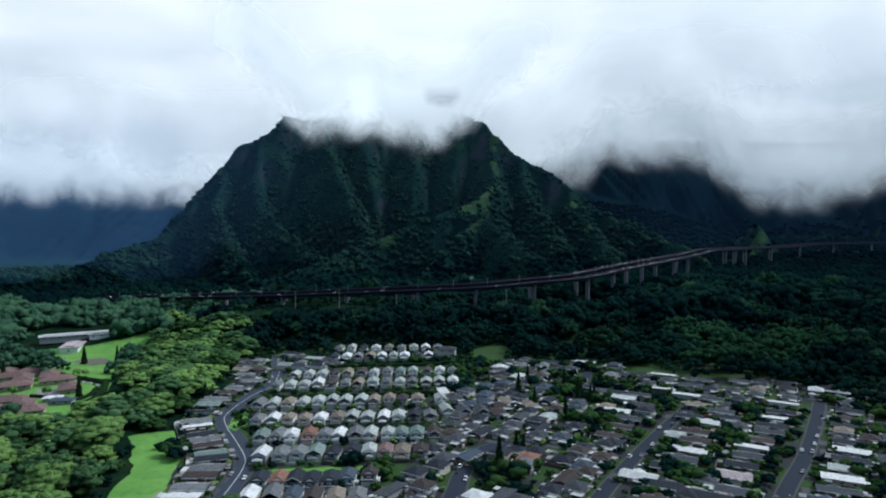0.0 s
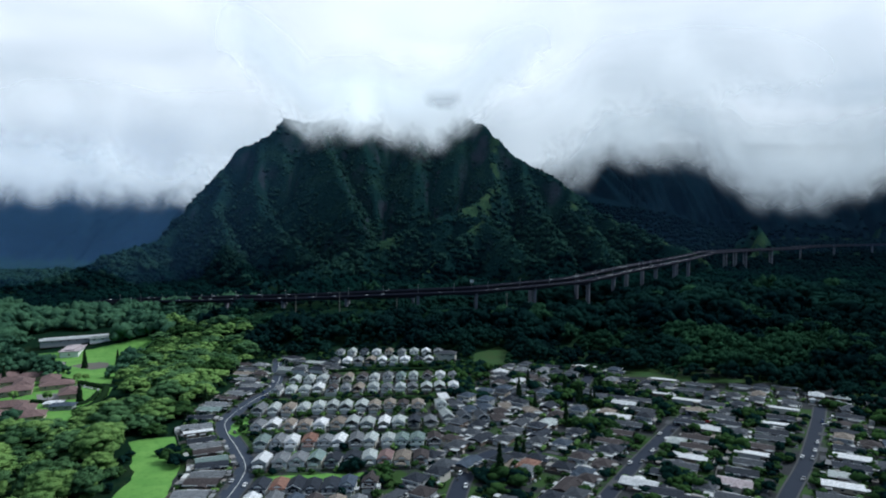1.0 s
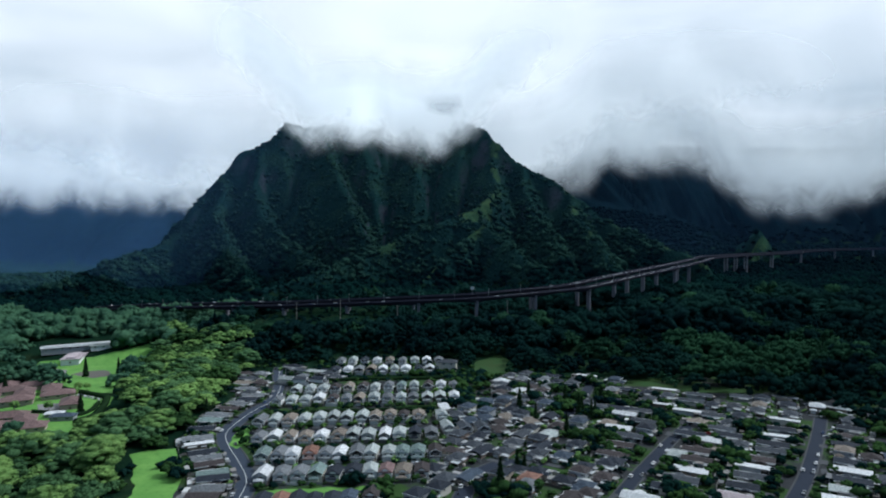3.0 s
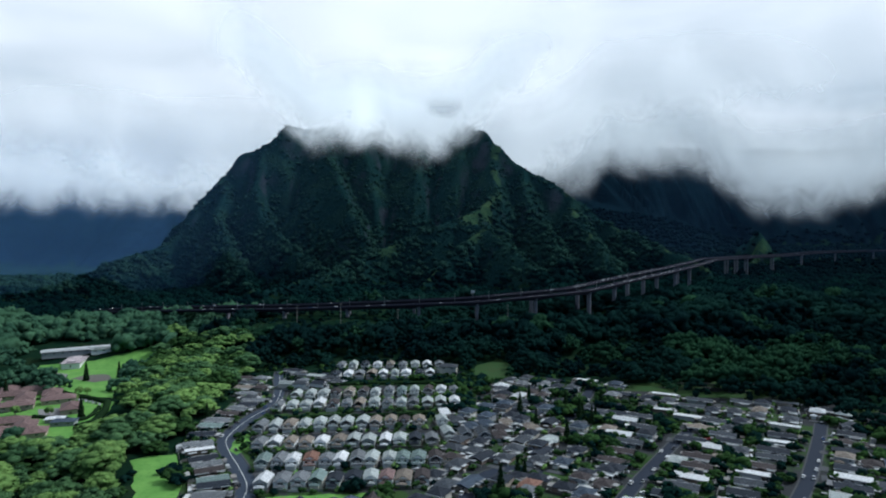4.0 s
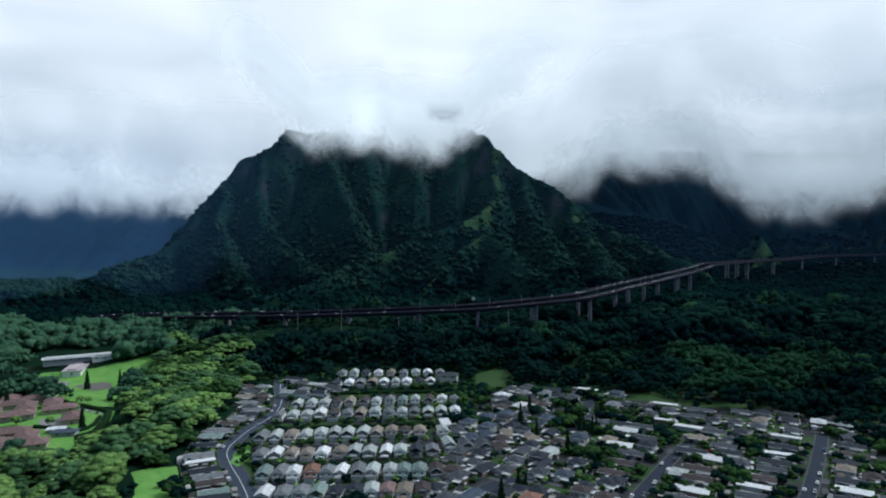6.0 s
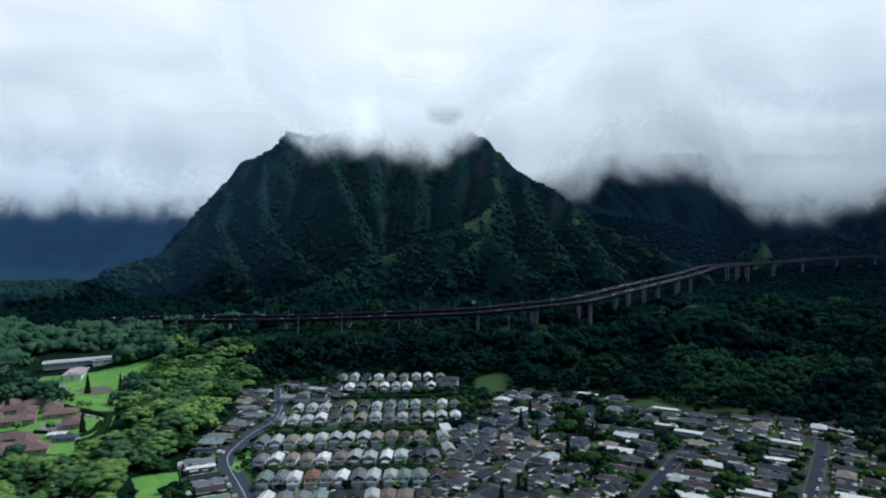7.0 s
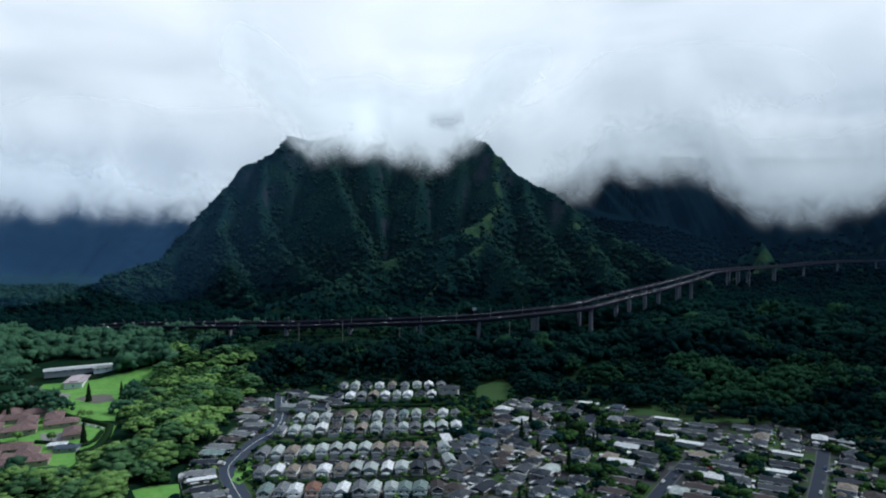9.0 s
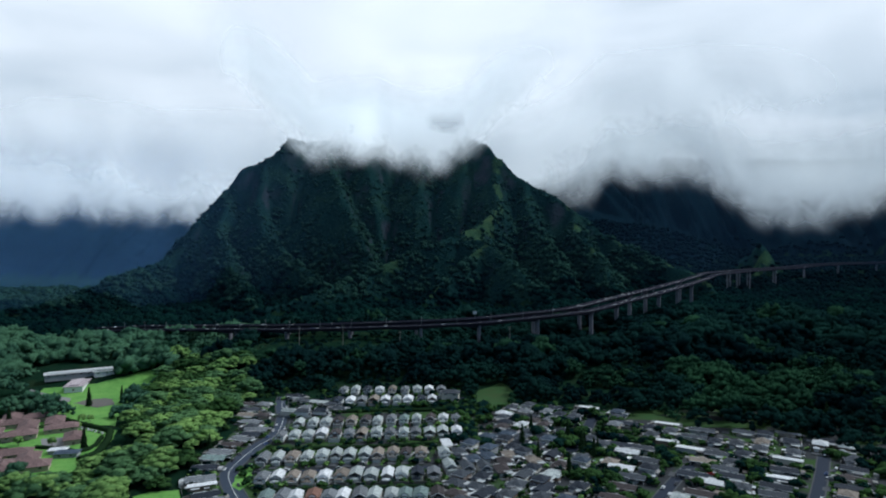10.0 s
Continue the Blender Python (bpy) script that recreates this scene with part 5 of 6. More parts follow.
def viaduct(line, name_label, pier_runs):
    top = new("viaduct")
    girder = sweep("girder", line, [(-6.6, 0.0), (-6.6, -0.5), (-3.4, -1.0), (-2.9, -3.2), (2.9, -3.2), (3.4, -1.0), (6.6, -0.5), (6.6, 0.0)], GIRDER_SHADED, top)
    dist = np.concatenate([[0], np.cumsum(np.linalg.norm(np.diff(line[:, :2], axis=0), axis=1))])
    near = np.min(np.abs(dist[:, None] - np.array(pier_runs, float)[None, :]), axis=1)
    sag = 2.4 * np.clip(1 - near / 38.0, 0, 1) ** 1.6
    for i, low in enumerate(sag):
        for q in (3, 4):
            girder.data.vertices[i * 8 + q].co.z -= low
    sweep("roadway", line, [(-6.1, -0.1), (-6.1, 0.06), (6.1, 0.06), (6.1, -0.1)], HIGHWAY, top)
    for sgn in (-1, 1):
        sweep("parapet", line, [(sgn * 6.15, -0.2), (sgn * 6.25, 1.0), (sgn * 6.5, 1.0), (sgn * 6.62, -0.2)], RAIL_SHADED, top)
        sweep("lane_line", line, [(sgn * 1.8 - 0.1, 0.0), (sgn * 1.8 - 0.1, 0.075), (sgn * 1.8 + 0.1, 0.075), (sgn * 1.8 + 0.1, 0.0)], PAINT_LINE, top)
    s = sideways(line)
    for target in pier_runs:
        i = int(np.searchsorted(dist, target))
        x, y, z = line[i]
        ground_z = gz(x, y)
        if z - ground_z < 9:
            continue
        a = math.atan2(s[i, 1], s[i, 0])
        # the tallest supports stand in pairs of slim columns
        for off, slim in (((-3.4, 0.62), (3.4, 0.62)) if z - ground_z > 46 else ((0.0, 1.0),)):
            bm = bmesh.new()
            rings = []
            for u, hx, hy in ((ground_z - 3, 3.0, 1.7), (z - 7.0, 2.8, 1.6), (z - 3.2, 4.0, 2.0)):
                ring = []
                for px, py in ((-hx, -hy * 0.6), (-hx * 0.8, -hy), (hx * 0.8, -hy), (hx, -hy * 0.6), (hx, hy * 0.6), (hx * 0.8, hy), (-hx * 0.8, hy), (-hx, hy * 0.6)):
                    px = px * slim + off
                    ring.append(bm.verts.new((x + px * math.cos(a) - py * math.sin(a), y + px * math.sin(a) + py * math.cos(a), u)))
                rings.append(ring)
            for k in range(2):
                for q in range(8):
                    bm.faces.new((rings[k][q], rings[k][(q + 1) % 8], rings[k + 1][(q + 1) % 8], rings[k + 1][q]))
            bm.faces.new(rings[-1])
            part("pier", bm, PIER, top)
    return tagged(top, name_label, "viaduct")


deck_a = smooth_line(DECK, 9)
deck_a[:, 2] -= 2.0
side_a = sideways(deck_a)
deck_b = deck_a.copy()
deck_b[:, :2] -= side_a * 27
deck_b[:, 2] += 2.5
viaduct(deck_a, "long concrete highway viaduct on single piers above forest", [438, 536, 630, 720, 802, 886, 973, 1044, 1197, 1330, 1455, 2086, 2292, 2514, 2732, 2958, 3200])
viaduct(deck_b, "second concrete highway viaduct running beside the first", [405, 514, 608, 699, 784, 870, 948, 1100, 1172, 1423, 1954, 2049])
cars_along(deck_a[12:150], 2.6, 32, 8, 0.07, True)
cars_along(deck_b[12:150], 2.6, 28, 9, 0.07, True)


def lamp_post():
    top = new("street_lamp")
    bm = bmesh.new()
    bmesh.ops.create_cone(bm, cap_ends=True, segments=8, radius1=0.22, radius2=0.12, depth=10, matrix=Matrix.Translation((0, 0, 5)))
    part("pole", bm, POLE, top)
    part("arm", box_bm(-0.08, 2.2, -0.08, 0.08, 9.8, 9.95), POLE, top)
    part("lamp_head", box_bm(1.6, 2.5, -0.2, 0.2, 9.68, 9.85), CONCRETE, top)
    return tagged(top, "tall galvanised street lamp on the viaduct", "street lamp", "lamps on the viaduct")


post = None
for i in range(24, 130, 5):
    x, y, z = deck_a[i]
    sx, sy = side_a[i]
    m = pose(x - sx * 6.38, y - sy * 6.38, z + 1.0, 0, 0, math.degrees(math.atan2(sy, sx)))
    if post is None:
        post = lamp_post()
        post.matrix_basis = m
    else:
        copy_thing(post, m)

def utility_pole(height):
    top = new("utility_pole")
    bm = bmesh.new()
    bmesh.ops.create_cone(bm, cap_ends=True, segments=8, radius1=0.42, radius2=0.26, depth=height + 2, matrix=Matrix.Translation((0, 0, height / 2 - 1)))
    part("pole", bm, PALE_POLE, top)
    for up in (0.6, 2.2):
        part("crossarm", box_bm(-2.2, 2.2, -0.14, 0.14, height - up - 0.28, height - up), PALE_POLE, top)
        for px in (-2.0, -0.9, 0.9, 2.0):
            part("insulator", box_bm(px - 0.1, px + 0.1, -0.1, 0.1, height - up, height - up + 0.35), GLASS, top)
    return tagged(top, "tall weathered utility pole above the forest", "utility pole", "poles of the power line")


PALE_POLE = plain_mat("weathered_timber", (0.27, 0.25, 0.22), 0.25, 0.9, 1.5)
for x, y, height in ((-130, 790, 27), (-57, 772, 26), (78, 775, 30), (-190, 812, 24)):
    utility_pole(height).matrix_basis = pose(x, y, gz(x, y), 0, 0, 8)


def sign_gantry():
    top = new("road_sign")
    part("post", box_bm(-0.2, 0.2, -0.2, 0.2, -1.0, 9.5), POLE, top)
    part("sign_panel", box_bm(-2.4, 2.4, -0.32, -0.2, 6.0, 9.6), TRIM, top, "pale sign panel")
    return tagged(top, "tall road sign at the edge of the viaduct", "road sign")


_i = int(np.argmin(np.hypot(deck_b[:, 0] - 37, deck_b[:, 1] - 843)))
sign_gantry().matrix_basis = pose(deck_b[_i, 0] + side_a[_i, 0] * 6.4, deck_b[_i, 1] + side_a[_i, 1] * 6.4, deck_b[_i, 2] + 0.8)
tank = new("water_tank")
_bm = bmesh.new()
bmesh.ops.create_cone(_bm, cap_ends=True, segments=24, radius1=5.0, radius2=5.0, depth=9, matrix=Matrix.Translation((0, 0, 2.5)))
part("wall", _bm, WALLS[1], tank)
_bm = bmesh.new()
bmesh.ops.create_cone(_bm, cap_ends=True, segments=24, radius1=5.3, radius2=0.4, depth=1.4, matrix=Matrix.Translation((0, 0, 7.7)))
part("roof", _bm, PALE_ROOF, tank)
tank.matrix_basis = pose(478, 1040, gz(478, 1040))
tagged(tank, "small white water tank among the trees", "water tank")

# ---- trees of the town and the near woods ----
NEAR_WOOD = [(-430, 380), (-340, 396), (-300, 390), (-263, 402), (-250, 424), (-240, 474), (-276, 535), (-330, 700), (-338, 790), (-240, 770), (-196, 640), (-196, 560), (-184, 520), (-186, 460), (-190, 430), (-186, 404), (-205, 392), (-190, 370), (-172, 330), (-172, 305), (-160, 240), (-240, 240), (-255, 300), (-300, 320)]
TREES = [
    tree(13, 12, 1, "broad round-crowned green tree in a dense grove", clumps=46),
    tree(16, 11, 2, "wide umbrella-shaped tree with layered pale green foliage", clumps=50, spread=1.15),
    tree(12, 11, 3, "bushy dark green tree in a dense grove", LEAF_OLIVE, clumps=40),
    tree(7, 6.5, 4, "small round garden tree among houses", clumps=16, leaves=420),
    tree(5, 4, 5, "low green garden shrub tree", LEAF_MID, clumps=12, leaves=260),
]
used = set()


def put_tree(k, x, y, scale, up=0.0):
    z = float(flat_land(np.array([float(x)]), np.array([float(y)]))[0]) + up
    m = pose(x, y, z, 0, 0, pick.uniform(0, 360)) @ Matrix.Diagonal((scale, scale, scale * pick.uniform(0.85, 1.15), 1))
    if k not in used:
        used.add(k)
        TREES[k].matrix_basis = m
    else:
        copy = copy_thing(TREES[k], pose(0, 0, 0))
        copy.matrix_basis = m


X, Y = scatter(-430, -150, 240, 800, 13.0, 5)
keep = inside(NEAR_WOOD, X, Y)
rest = []
for x, y in zip(X[keep], Y[keep]):
    if y < 365:
        put_tree(pick.choice((0, 1, 1, 2, 2)), x, y, pick.choice((0.7, 0.9, 1.1, 1.3, 1.6)))
    else:
        rest.append((x, y, pick.choice((10.0, 14.0, 18.0, 24.0)) * pick.uniform(0.9, 1.15)))
near_shapes = [crown_shape(60 + k, 40, False, 1.15, 760, 0.026) for k in range(6)]
kinds = [pick.choice((0, 0, 1, 1, 2)) for _ in rest]
for q, mat, what in ((0, LEAF_NEAR, "dense grove of broad pale green trees beside the lawn"), (1, LEAF_OLIVE, "dense grove of deep green trees beside the lawn"), (2, LEAF_GARDEN, "scattered dark green trees in a dense grove")):
    grove("grove", [(x, y, float(flat_land(np.array([x]), np.array([y]))[0]) + (pick.uniform(-1.0, 3.0) if q < 2 else -1.0), w_, w_ * pick.uniform(0.5, 0.8) * (1.25 if w_ < 13 else 1.0)) for (x, y, w_), kind_ in zip(rest, kinds) if kind_ == q], near_shapes, mat, what, "trees")

sites = np.array(SITES)
streets = np.concatenate([line_l[:, :2], line_1[:, :2], line_2[:, :2], line_m[:, :2], line_n[:, :2]])
lane_pts = np.concatenate([smooth_line(l_, 4) for l_ in LANES])


def free(x, y, gap_house=7.5, gap_street=7.5):
    return np.min(np.hypot(sites[:, 0] - x, sites[:, 1] - y)) > gap_house and np.min(np.hypot(streets[:, 0] - x, streets[:, 1] - y)) > gap_street and np.min(np.hypot(lane_pts[:, 0] - x, lane_pts[:, 1] - y)) > 4


yard = []
X, Y = scatter(-185, 330, 262, 660, 6.0, 9)
for x, y in zip(X, Y):
    if x > 40 + (660 - y) * 0.9 or inside(LAWN, np.array([x]), np.array([y]))[0] or inside(BACK_LAWN, np.array([x]), np.array([y]))[0] or inside(STRIP, np.array([x]), np.array([y]))[0]:
        continue
    if free(x, y) and pick.random() < (0.85 if x > 85 else 0.40):
        if y < 283:
            put_tree(pick.choice((3, 3, 4, 4, 2)), x, y, pick.uniform(0.6, 1.15))
        else:
            yard.append((x, y, pick.uniform(2.5, 6.0 if x < 60 else 7.5)))
# thickets between the blocks
for x, y, rad, n in ((20, 535, 22, 14), (16, 500, 13, 9), (24, 490, 9, 6), (12, 560, 12, 7), (33, 568, 14, 8), (28, 322, 17, 14), (44, 332, 10, 6), (-34, 332, 9, 5), (-52, 345, 6, 3), (130, 326, 11, 6), (172, 376, 9, 5), (134, 494, 14, 8), (226, 312, 16, 9), (112, 424, 8, 4), (-24, 590, 9, 5), (205, 425, 12, 6), (296, 428, 14, 12), (318, 440, 12, 10), (300, 395, 10, 8), (274, 385, 8, 5), (285, 455, 8, 4), (160, 452, 9, 6), (92, 418, 8, 5), (62, 538, 7, 5), (100, 530, 8, 6), (125, 552, 7, 5), (74, 505, 7, 5), (92, 480, 8, 6), (112, 470, 7, 5), (60, 466, 6, 4), (86, 570, 7, 4), (108, 508, 6, 4), (-158, 372, 7, 5), (-152, 355, 6, 4)):
    for k in range(n):
        a, q = pick.uniform(0, 6.283), rad * math.sqrt(pick.random())
        if y < 305:
            put_tree(pick.choice((0, 2, 2, 3)), x + q * math.cos(a), y + q * math.sin(a), pick.uniform(0.55, 0.9))
        else:
            yard.append((x + q * math.cos(a), y + q * math.sin(a), pick.uniform(6, 11)))
bushes = []
for x, y, z, turn, shape in LOTS:
    c, s = math.cos(radians(turn)), math.sin(radians(turn))
    spots = ((4.4, -9.8), (-4.2, -10.6), (3.4, 8.6), (-2.8, 8.9), (4.4, 2.0)) if shape == "town" else ((-7.5, -6), (6.6, 8.2), (-6.8, 9.5), (7.2, -8.5))
    for dx, dy in spots:
        if pick.random() < 0.55:
            bushes.append((x + dx * c - dy * s, y + dx * s + dy * c, z - 0.3, pick.uniform(2.0, 4.6)))
bush_shapes = [crown_shape(90 + k, 3, False, 1.0, 40, 0.10) for k in range(5)]
for q, mat in enumerate((LEAF_NEAR, LEAF_GARDEN)):
    grove("garden_bushes", [(x, y, z, w_, w_ * pick.uniform(0.6, 1.0)) for x, y, z, w_ in bushes[q::2]], bush_shapes, mat, "bushes in the gardens and along the drives", "bushes")
yard_shapes = [crown_shape(80 + k, 6, False, 1.0, 26, 0.08) for k in range(6)]
for q, mat in enumerate((LEAF_MID, LEAF_GARDEN)):
    grove("garden_trees", [(x, y, float(flat_land(np.array([x]), np.array([y]))[0]) + 0.1, w_, w_ * pick.uniform(0.6, 1.0)) for x, y, w_ in yard[q::2]], yard_shapes, mat, "garden trees and shrubs between the houses", "trees")
for x, y in ((-434, 640), (-397, 615), (-384, 612), (-358, 589), (-328, 563), (-320, 562), (-308, 488), (-336, 490), (-366, 498), (-318, 540)):
    put_tree(3, x, y, pick.uniform(0.8, 1.2))
pines = [(-360, 631, 20), (-346, 668, 15), (-279, 481, 18), (-384, 549, 17), (58, 482, 18), (30, 334, 20), (84, 430, 15), (108, 460, 15), (112, 466, 13), (43, 368, 12), (47, 366, 11), (70, 520, 14), (96, 498, 16), (66, 452, 15), (101, 470, 17), (104, 474, 14), (126, 506, 13), (278, 552, 20), (316, 524, 20), (-178, 470, 15), (-232, 560, 14)]
pine = None
for x, y, h_ in pines:
    m = pose(x, y, float(flat_land(np.array([float(x)]), np.array([float(y)]))[0]), 0, 0, pick.uniform(0, 360)) @ Matrix.Diagonal((h_ / 16, h_ / 16, h_ / 16, 1))
    if pine is None:
        pine = conifer(5.0, 16, 3, "tall narrow dark green conifer")
        pine.matrix_basis = m
    else:
        copy_thing(pine, pose(0, 0, 0)).matrix_basis = m

# ---- the forest ----
TOWN_EDGE = [(-205, 200), (-196, 560), (-205, 640), (-120, 655), (10, 660), (24, 590), (70, 600), (75, 596), (140, 590), (165, 560), (200, 522), (262, 500), (288, 478), (297, 452), (294, 424), (330, 380), (330, 200)]
CLEAR = [[(-600, 380), (-600, 650), (-452, 684), (-420, 620), (-430, 380)], [(-500, 240), (-500, 400), (-262, 402), (-262, 560), (-284, 640), (-200, 640), (-200, 240)], TOWN_EDGE, NEAR_WOOD, FIELD, RED_GROUND, [(-500, 690), (-500, 800), (-390, 810), (-380, 700)], BACK_LAWN, [(-345, 590), (-262, 548), (-250, 470), (-262, 440), (-300, 500)], [(150, 545), (185, 540), (215, 520), (262, 512), (262, 528), (215, 540), (180, 558), (152, 560)]]


def forest_places(x0, x1, y0, y1, gap, seed, size, test, sink=0.05, bare=-99, taper=0.0):
    X, Y = scatter(x0, x1, y0, y1, gap, seed)
    ok = (np.abs(X) < 0.74 * Y + 60) & test(X, Y)
    for poly in CLEAR:
        ok &= ~inside(poly, X, Y)
    X, Y = X[ok], Y[ok]
    d = np.full(X.shape, 1e9)
    room = np.full(X.shape, 9999.0)
    for line in (deck_a, deck_b):
        for p in line[::2]:
            q = np.hypot(X - p[0], Y - p[1])
            room = np.where((q < np.minimum(d, 75)) & (p[2] > 38), p[2], room)
            d = np.minimum(d, q)
    ok = (d > 9.5) & (crest_gap(X, Y) > bare)
    X, Y, room = X[ok], Y[ok], room[ok]
    Z = land(X, Y)
    r = np.random.default_rng(seed + 1)
    big = fbm(X / 45, Y / 45, 3, 8)
    s = np.clip(size * r.choice((0.55, 0.75, 1.0, 1.3, 1.8), X.shape) * (1 + 0.55 * big) * (1 - taper * step(20, 220, Z - flat_land(X, Y))), 4, 24)
    # low growth beside and beneath the viaduct
    s = np.minimum(s, np.maximum(5.0, room - 13 - Z))
    return [(x, y, z - 0.5 + 3.5 * b_ * (sink < 0.1) - sink * w_ * h_, w_, w_ * h_) for x, y, z, w_, h_, b_ in zip(X, Y, Z, s, r.uniform(0.75, 1.2, X.shape), big)]


edge_shapes = [crown_shape(100 + k, 12, False, 1.0, 70, 0.06) for k in range(6)]
mid_shapes = [crown_shape(130 + k, 6, False, 1.0, 14, 0.08) for k in range(8)]
far_shapes = [crown_shape(200 + k, 2, False, 0.9, 3, 0.16) for k in range(8)]
def slope_ok(x, y):
    """Trees cling where the slope is not too steep; fewer high up."""
    z = land(x, y)
    steep = np.hypot(land(x + 4, y) - z, land(x, y + 4) - z) / 4
    high = z - flat_land(x, y)
    luck = hash2(np.floor(x), np.floor(y), 5)
    facing = land(x, y + 12) > z - 6
    return facing & (steep < 2.4) & (luck > 0.45 * step(130, 380, high) + 0.45 * step(1.6, 2.6, steep)) & ((y < 1700) | (high > 60))


# West of this line the forest takes the leaves painted as lit.
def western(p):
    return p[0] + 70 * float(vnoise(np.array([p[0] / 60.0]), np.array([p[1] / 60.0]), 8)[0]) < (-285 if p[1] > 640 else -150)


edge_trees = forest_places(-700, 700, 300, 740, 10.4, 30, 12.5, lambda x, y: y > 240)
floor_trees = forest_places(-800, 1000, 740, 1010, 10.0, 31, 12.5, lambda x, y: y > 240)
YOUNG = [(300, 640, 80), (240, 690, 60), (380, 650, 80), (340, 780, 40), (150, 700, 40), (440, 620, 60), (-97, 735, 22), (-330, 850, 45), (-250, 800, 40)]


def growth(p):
    """0 shade-toned dark forest, 1 pale young growth, 2 sunlit-toned teal western forest."""
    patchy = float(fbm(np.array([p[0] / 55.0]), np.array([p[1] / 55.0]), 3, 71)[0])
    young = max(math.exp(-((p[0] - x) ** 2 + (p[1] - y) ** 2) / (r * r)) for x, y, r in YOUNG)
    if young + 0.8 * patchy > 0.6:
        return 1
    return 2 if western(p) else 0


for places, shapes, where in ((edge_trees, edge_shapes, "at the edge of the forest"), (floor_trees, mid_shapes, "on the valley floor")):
    for q, mat, what in ((0, LEAF_MID, "dense shade-toned dark green broadleaf trees "), (1, LEAF_LIGHT, "pale green young broadleaf trees "), (2, LEAF_WEST_LIT, "dense sunlit-toned teal-green broadleaf trees ")):
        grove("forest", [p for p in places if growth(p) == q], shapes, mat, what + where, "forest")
slope_trees = forest_places(-1250, 1200, 1010, 2100, 9.5, 41, 13.0, slope_ok, 0.40, -4, 0.42)
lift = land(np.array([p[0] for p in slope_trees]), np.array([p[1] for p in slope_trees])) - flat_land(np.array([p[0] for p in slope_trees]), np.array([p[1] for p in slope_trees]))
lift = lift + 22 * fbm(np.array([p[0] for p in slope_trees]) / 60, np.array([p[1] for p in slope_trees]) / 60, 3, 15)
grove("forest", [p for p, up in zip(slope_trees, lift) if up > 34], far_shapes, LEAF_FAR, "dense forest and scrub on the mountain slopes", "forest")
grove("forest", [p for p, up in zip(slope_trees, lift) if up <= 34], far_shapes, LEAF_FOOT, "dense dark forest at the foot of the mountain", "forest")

coarse = [crown_shape(220 + k, 2, False, 1.0, 2, 0.12) for k in range(6)]
grove("forest", forest_places(350, 2100, 1350, 2950, 26, 51, 36, lambda x, y: (y > 1700) | (x > 620), 0.3, 10), coarse, LEAF_VALLEY_SHADED, "distant forest on the floor of the valley", "forest")
grove("forest", forest_places(-2400, -640, 1010, 3200, 30, 61, 32, lambda x, y: (y < 2250) & ((x < -1000) | (y > 2050)), 0.5), coarse, LEAF_FAR, "distant forest on the floor of the side valley", "forest")

# ---- low cloud that hides the summits ----


def cloud_mat(name, dens, wisp, scale, color=(0.95, 0.962, 0.955), glow=0.26, soft=0.42, fringe=0.16):
    k = Mat(name)
    k.t.nodes.clear()
    uv = k.node("ShaderNodeUVMap").outputs["UV"]
    sep = k.node("ShaderNodeSeparateXYZ", {0: uv})
    u, v = sep.outputs["X"], sep.outputs["Y"]
    n = k.node("ShaderNodeTexNoise", {"Vector": k.world(), "Scale": scale, "Detail": 5.0, "Roughness": 0.55, "Distortion": 0.5}).outputs["Fac"]
    inner = k.math("ADD", v, k.math("MULTIPLY", k.math("SUBTRACT", n, 0.5), wisp))
    low = k.ramp(inner, (0.0, (0, 0, 0)), (soft, (1, 1, 1)))
    low.node.color_ramp.interpolation = "EASE"
    high = k.ramp(v, (0.36, (1, 1, 1)), (0.95, (0, 0, 0)))
    high.node.color_ramp.interpolation = "EASE"
    edge = k.ramp(k.math("MULTIPLY", k.math("MULTIPLY", u, k.math("SUBTRACT", 1.0, u)), 4.0, True), (0.0, (0, 0, 0)), (1.0, (1, 1, 1)))
    edge.node.color_ramp.interpolation = "EASE"
    hem = k.ramp(v, (0.0, (0, 0, 0)), (fringe, (1, 1, 1)))
    hem.node.color_ramp.interpolation = "EASE"
    a = k.math("MULTIPLY", k.math("MULTIPLY", k.math("MULTIPLY", low, hem), high), k.math("MULTIPLY", edge, dens), True)
    d = k.node("ShaderNodeBsdfDiffuse", {"Color": (*color, 1)})
    tr = k.node("ShaderNodeBsdfTranslucent", {"Color": (*color, 1)})
    both = k.node("ShaderNodeMixShader", {0: 0.6, 1: d.outputs[0], 2: tr.outputs[0]})
    # Emission added to the veil, which stays darker than the sky by itself.
    lit = k.node("ShaderNodeEmission", {"Color": (0.965, 0.97, 0.94, 1), "Strength": glow})
    both = k.node("ShaderNodeAddShader", {0: both.outputs[0], 1: lit.outputs[0]})
    clear = k.node("ShaderNodeBsdfTransparent")
    mix = k.node("ShaderNodeMixShader", {0: a, 1: clear.outputs[0], 2: both.outputs[0]})
    k.node("ShaderNodeOutputMaterial", {"Surface": mix.outputs[0]})
    return k.m


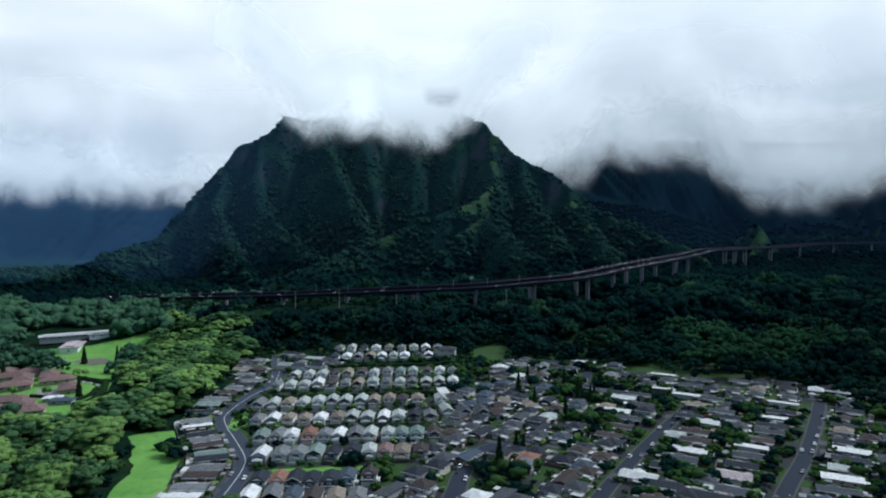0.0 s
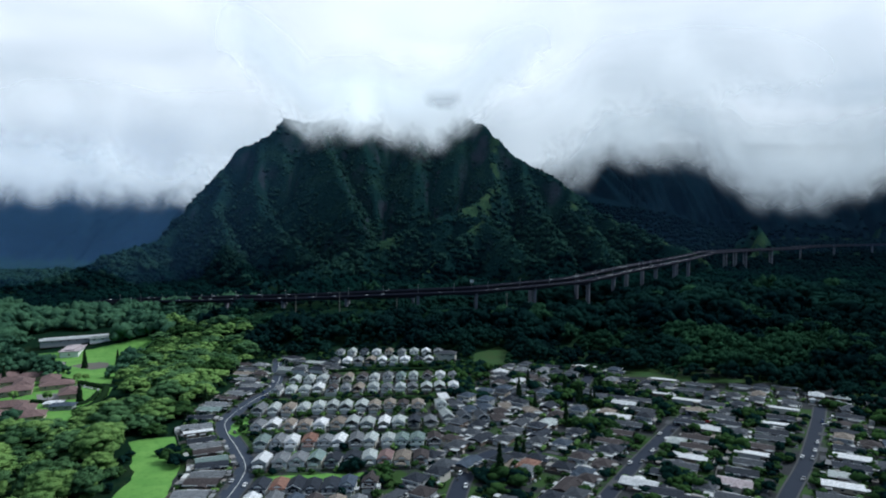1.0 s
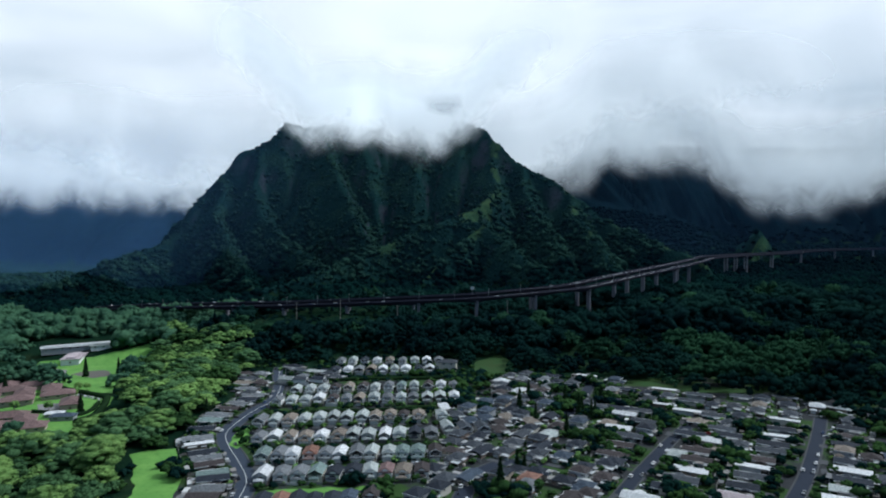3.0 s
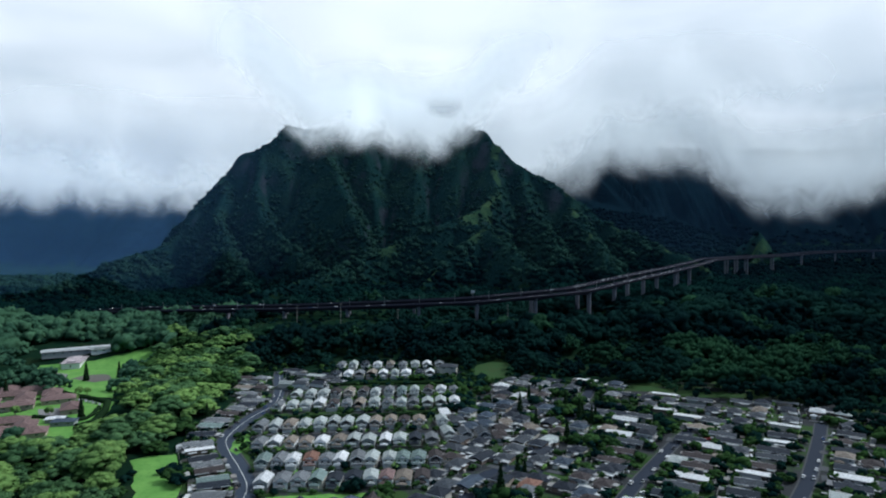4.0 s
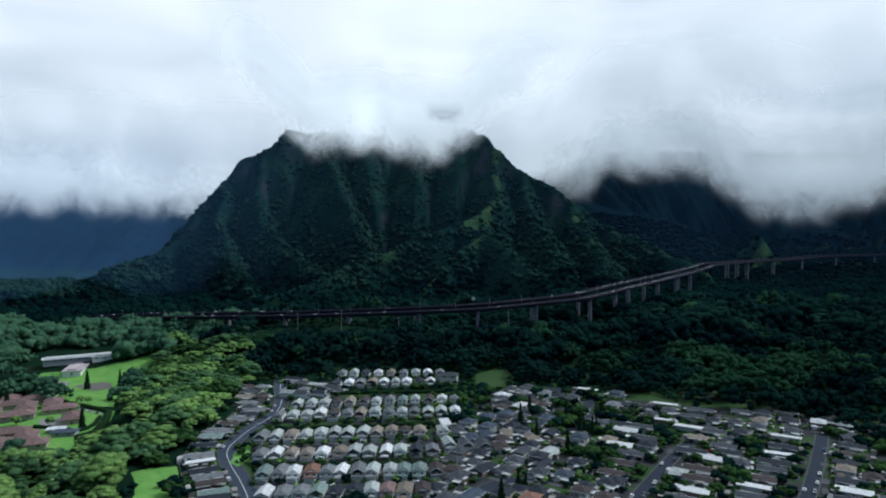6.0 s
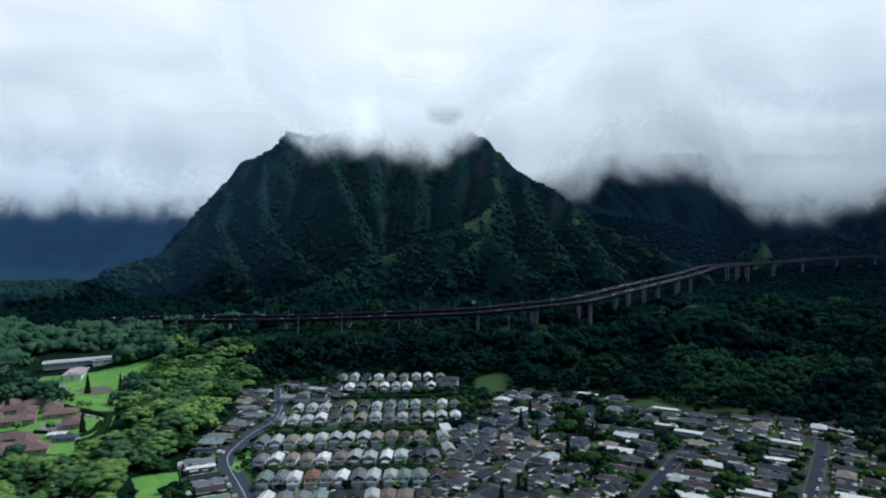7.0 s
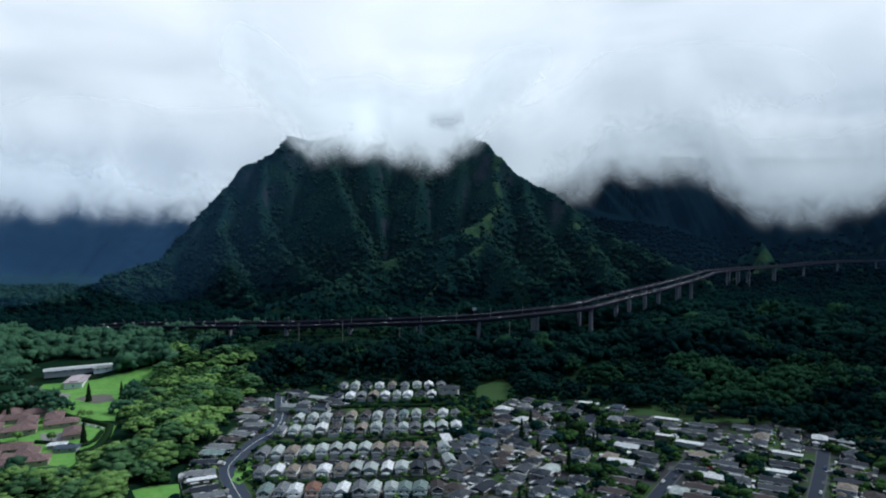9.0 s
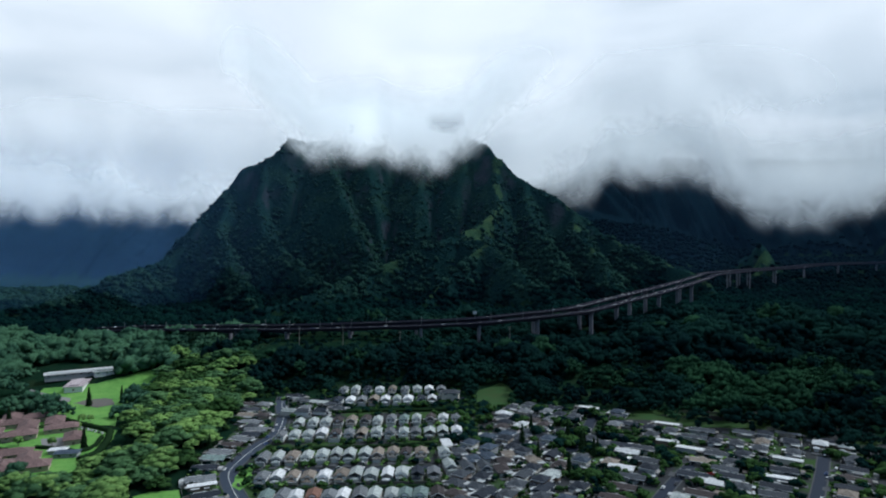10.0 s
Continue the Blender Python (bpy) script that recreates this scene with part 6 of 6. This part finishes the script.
def cloud_bank(xs, lows, height, y, sag, material, label, layers=2, gap=45, ripple=10):
    """Curved, overlapping veils of cloud; lows gives the height of the underside along xs."""
    top = new("cloud_bank")
    for q in range(layers):
        n, m = 110, 14
        u = np.linspace(0, 1, n)
        x = xs[0] + (xs[-1] - xs[0]) * u
        low = np.interp(x, xs, lows) + ripple * vnoise(x / 70, np.full(n, q * 3.3), 6) + q * 12
        V = np.linspace(0, 1, m)
        P = np.zeros((m, n, 3))
        P[:, :, 0] = x[None, :]
        P[:, :, 2] = low[None, :] + V[:, None] * height
        P[:, :, 1] = y + q * gap + sag * (u[None, :] - 0.5) ** 2 * 4 + 25 * vnoise(x[None, :] / 120 + q, V[:, None] * 3 + np.zeros((1, n)), 12) + 60 * V[:, None]
        ob = mesh_np("veil", P.reshape(-1, 3), grid_faces(n, m), material)
        uvl = ob.data.uv_layers.new(name="UVMap")
        idx = np.empty(len(ob.data.loops), np.int32)
        ob.data.loops.foreach_get("vertex_index", idx)
        uvs = np.stack([u[idx % n], V[idx // n]], 1)
        uvl.data.foreach_set("uv", uvs.astype(np.float32).ravel())
        ob.parent = top
    return tagged(top, label, "cloud", kind="structure")


CLOUD = cloud_mat("cloud", 0.93, 0.60, 0.011, glow=0.42, soft=0.42)
CLOUD_FAR = cloud_mat("cloud_far", 0.92, 0.42, 0.0065, color=(0.84, 0.87, 0.875), glow=0.18, soft=0.40)
CLOUD_WEST = cloud_mat("cloud_west", 0.92, 0.55, 0.0065, glow=0.33, soft=0.36)
CLOUD_GREY = cloud_mat("cloud_shaded", 0.62, 0.9, 0.02, color=(0.42, 0.45, 0.48), glow=0.16, soft=0.6, fringe=0.5)
cloud_bank([-668, -530, -475, -433, -392, -337, -295, -240, -171, -116, -61, -6, 50, 91, 119, 160, 243, 367], [560, 500, 455, 410, 368, 300, 308, 318, 322, 296, 288, 300, 318, 360, 384, 408, 460, 560], 330, 1545, 20, CLOUD, "grey-white cloud hanging over the summit")
cloud_bank([-55, -20, 15, 52], [400, 394, 394, 402], 96, 1470, 5, CLOUD_GREY, "small dark scrap of cloud over the summit", layers=1)
cloud_bank([-200, 300, 559, 676, 715, 766, 844, 948, 1077, 1207, 1258, 1336, 1414, 1595, 1750, 1906, 2030, 2600, 3300], [190, 235, 265, 275, 315, 366, 338, 352, 352, 340, 250, 255, 178, 148, 165, 200, 238, 240, 240], 620, 2900, 60, CLOUD_FAR, "low white cloud over the far cliffs", ripple=22)
cloud_bank([-4000, -3000, -2300, -2100, -1832, -1618, -1430, -1216, -900, -300], [190, 195, 195, 190, 205, 200, 185, 175, 190, 230], 560, 3000, 60, CLOUD_WEST, "low white cloud over the far ridge", ripple=22)

cloud_bank([-2200, -1400, -1100, -700, -300, 0, 300, 450, 600, 1000, 1900], [430, 330, 262, 250, 250, 260, 262, 330, 470, 520, 600], 560, 2420, 0, CLOUD_WEST, "grey-white cloud behind the summit", layers=1)

# ---- haze: thin blue sheets added before the far slopes ----
def mist(x0, x1, y, z1, dens, bow, label, low=1.0, high=0.35):
    k = Mat("mist")
    k.t.nodes.clear()
    n = k.node("ShaderNodeTexNoise", {"Vector": k.world(), "Scale": 0.003, "Detail": 3.0}).outputs["Fac"]
    uv = k.node("ShaderNodeSeparateXYZ", {0: k.node("ShaderNodeUVMap").outputs["UV"]})
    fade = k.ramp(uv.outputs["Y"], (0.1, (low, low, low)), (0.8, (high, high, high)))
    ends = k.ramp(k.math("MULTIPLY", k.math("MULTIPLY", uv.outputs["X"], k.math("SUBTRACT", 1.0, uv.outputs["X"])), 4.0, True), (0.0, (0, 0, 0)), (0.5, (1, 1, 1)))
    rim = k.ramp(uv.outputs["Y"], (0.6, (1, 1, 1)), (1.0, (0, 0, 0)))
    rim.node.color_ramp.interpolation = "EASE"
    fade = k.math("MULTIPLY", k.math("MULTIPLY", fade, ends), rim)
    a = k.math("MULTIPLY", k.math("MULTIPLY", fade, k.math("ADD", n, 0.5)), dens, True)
    # Blue painted on the sheet stands in for light scattered by distant air.
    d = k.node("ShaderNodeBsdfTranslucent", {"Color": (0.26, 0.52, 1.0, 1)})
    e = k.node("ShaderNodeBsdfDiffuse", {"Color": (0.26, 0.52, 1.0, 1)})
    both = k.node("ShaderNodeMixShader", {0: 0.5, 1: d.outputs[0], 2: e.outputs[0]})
    mix = k.node("ShaderNodeMixShader", {0: a, 1: k.node("ShaderNodeBsdfTransparent").outputs[0], 2: both.outputs[0]})
    k.node("ShaderNodeOutputMaterial", {"Surface": mix.outputs[0]})
    n_, m_ = 50, 8
    u, v = np.linspace(0, 1, n_), np.linspace(0, 1, m_)
    P = np.zeros((m_, n_, 3))
    P[:, :, 0] = (x0 + (x1 - x0) * u)[None, :]
    P[:, :, 1] = y + bow * (u[None, :] - 0.5) ** 2 * 4 + 80 * v[:, None]
    P[:, :, 2] = -40 + (z1 + 40) * v[:, None]
    ob = mesh_np("mist", P.reshape(-1, 3), grid_faces(n_, m_), k.m)
    uvl = ob.data.uv_layers.new(name="UVMap")
    idx = np.empty(len(ob.data.loops), np.int32)
    ob.data.loops.foreach_get("vertex_index", idx)
    uvl.data.foreach_set("uv", np.stack([u[idx % n_], v[idx // n_]], 1).astype(np.float32).ravel())
    return tagged(ob, label, "mist", kind="structure")


mist(-1300, 1500, 1010, 640, 0.045, 250, "thin blue haze sheet before the mountain", 0.08, 1.0)
mist(-3900, -620, 2300, 700, 0.27, 0, "thin blue haze sheet in the side valley")
mist(420, 2900, 2250, 700, 0.028, 0, "thin blue haze sheet before the far cliffs")
# this sheet is added to lift the dark western face as haze would
mist(-2400, -300, 1480, 520, 0.085, 0, "thin blue haze sheet over the western foot of the mountain", 0.7, 1.0)
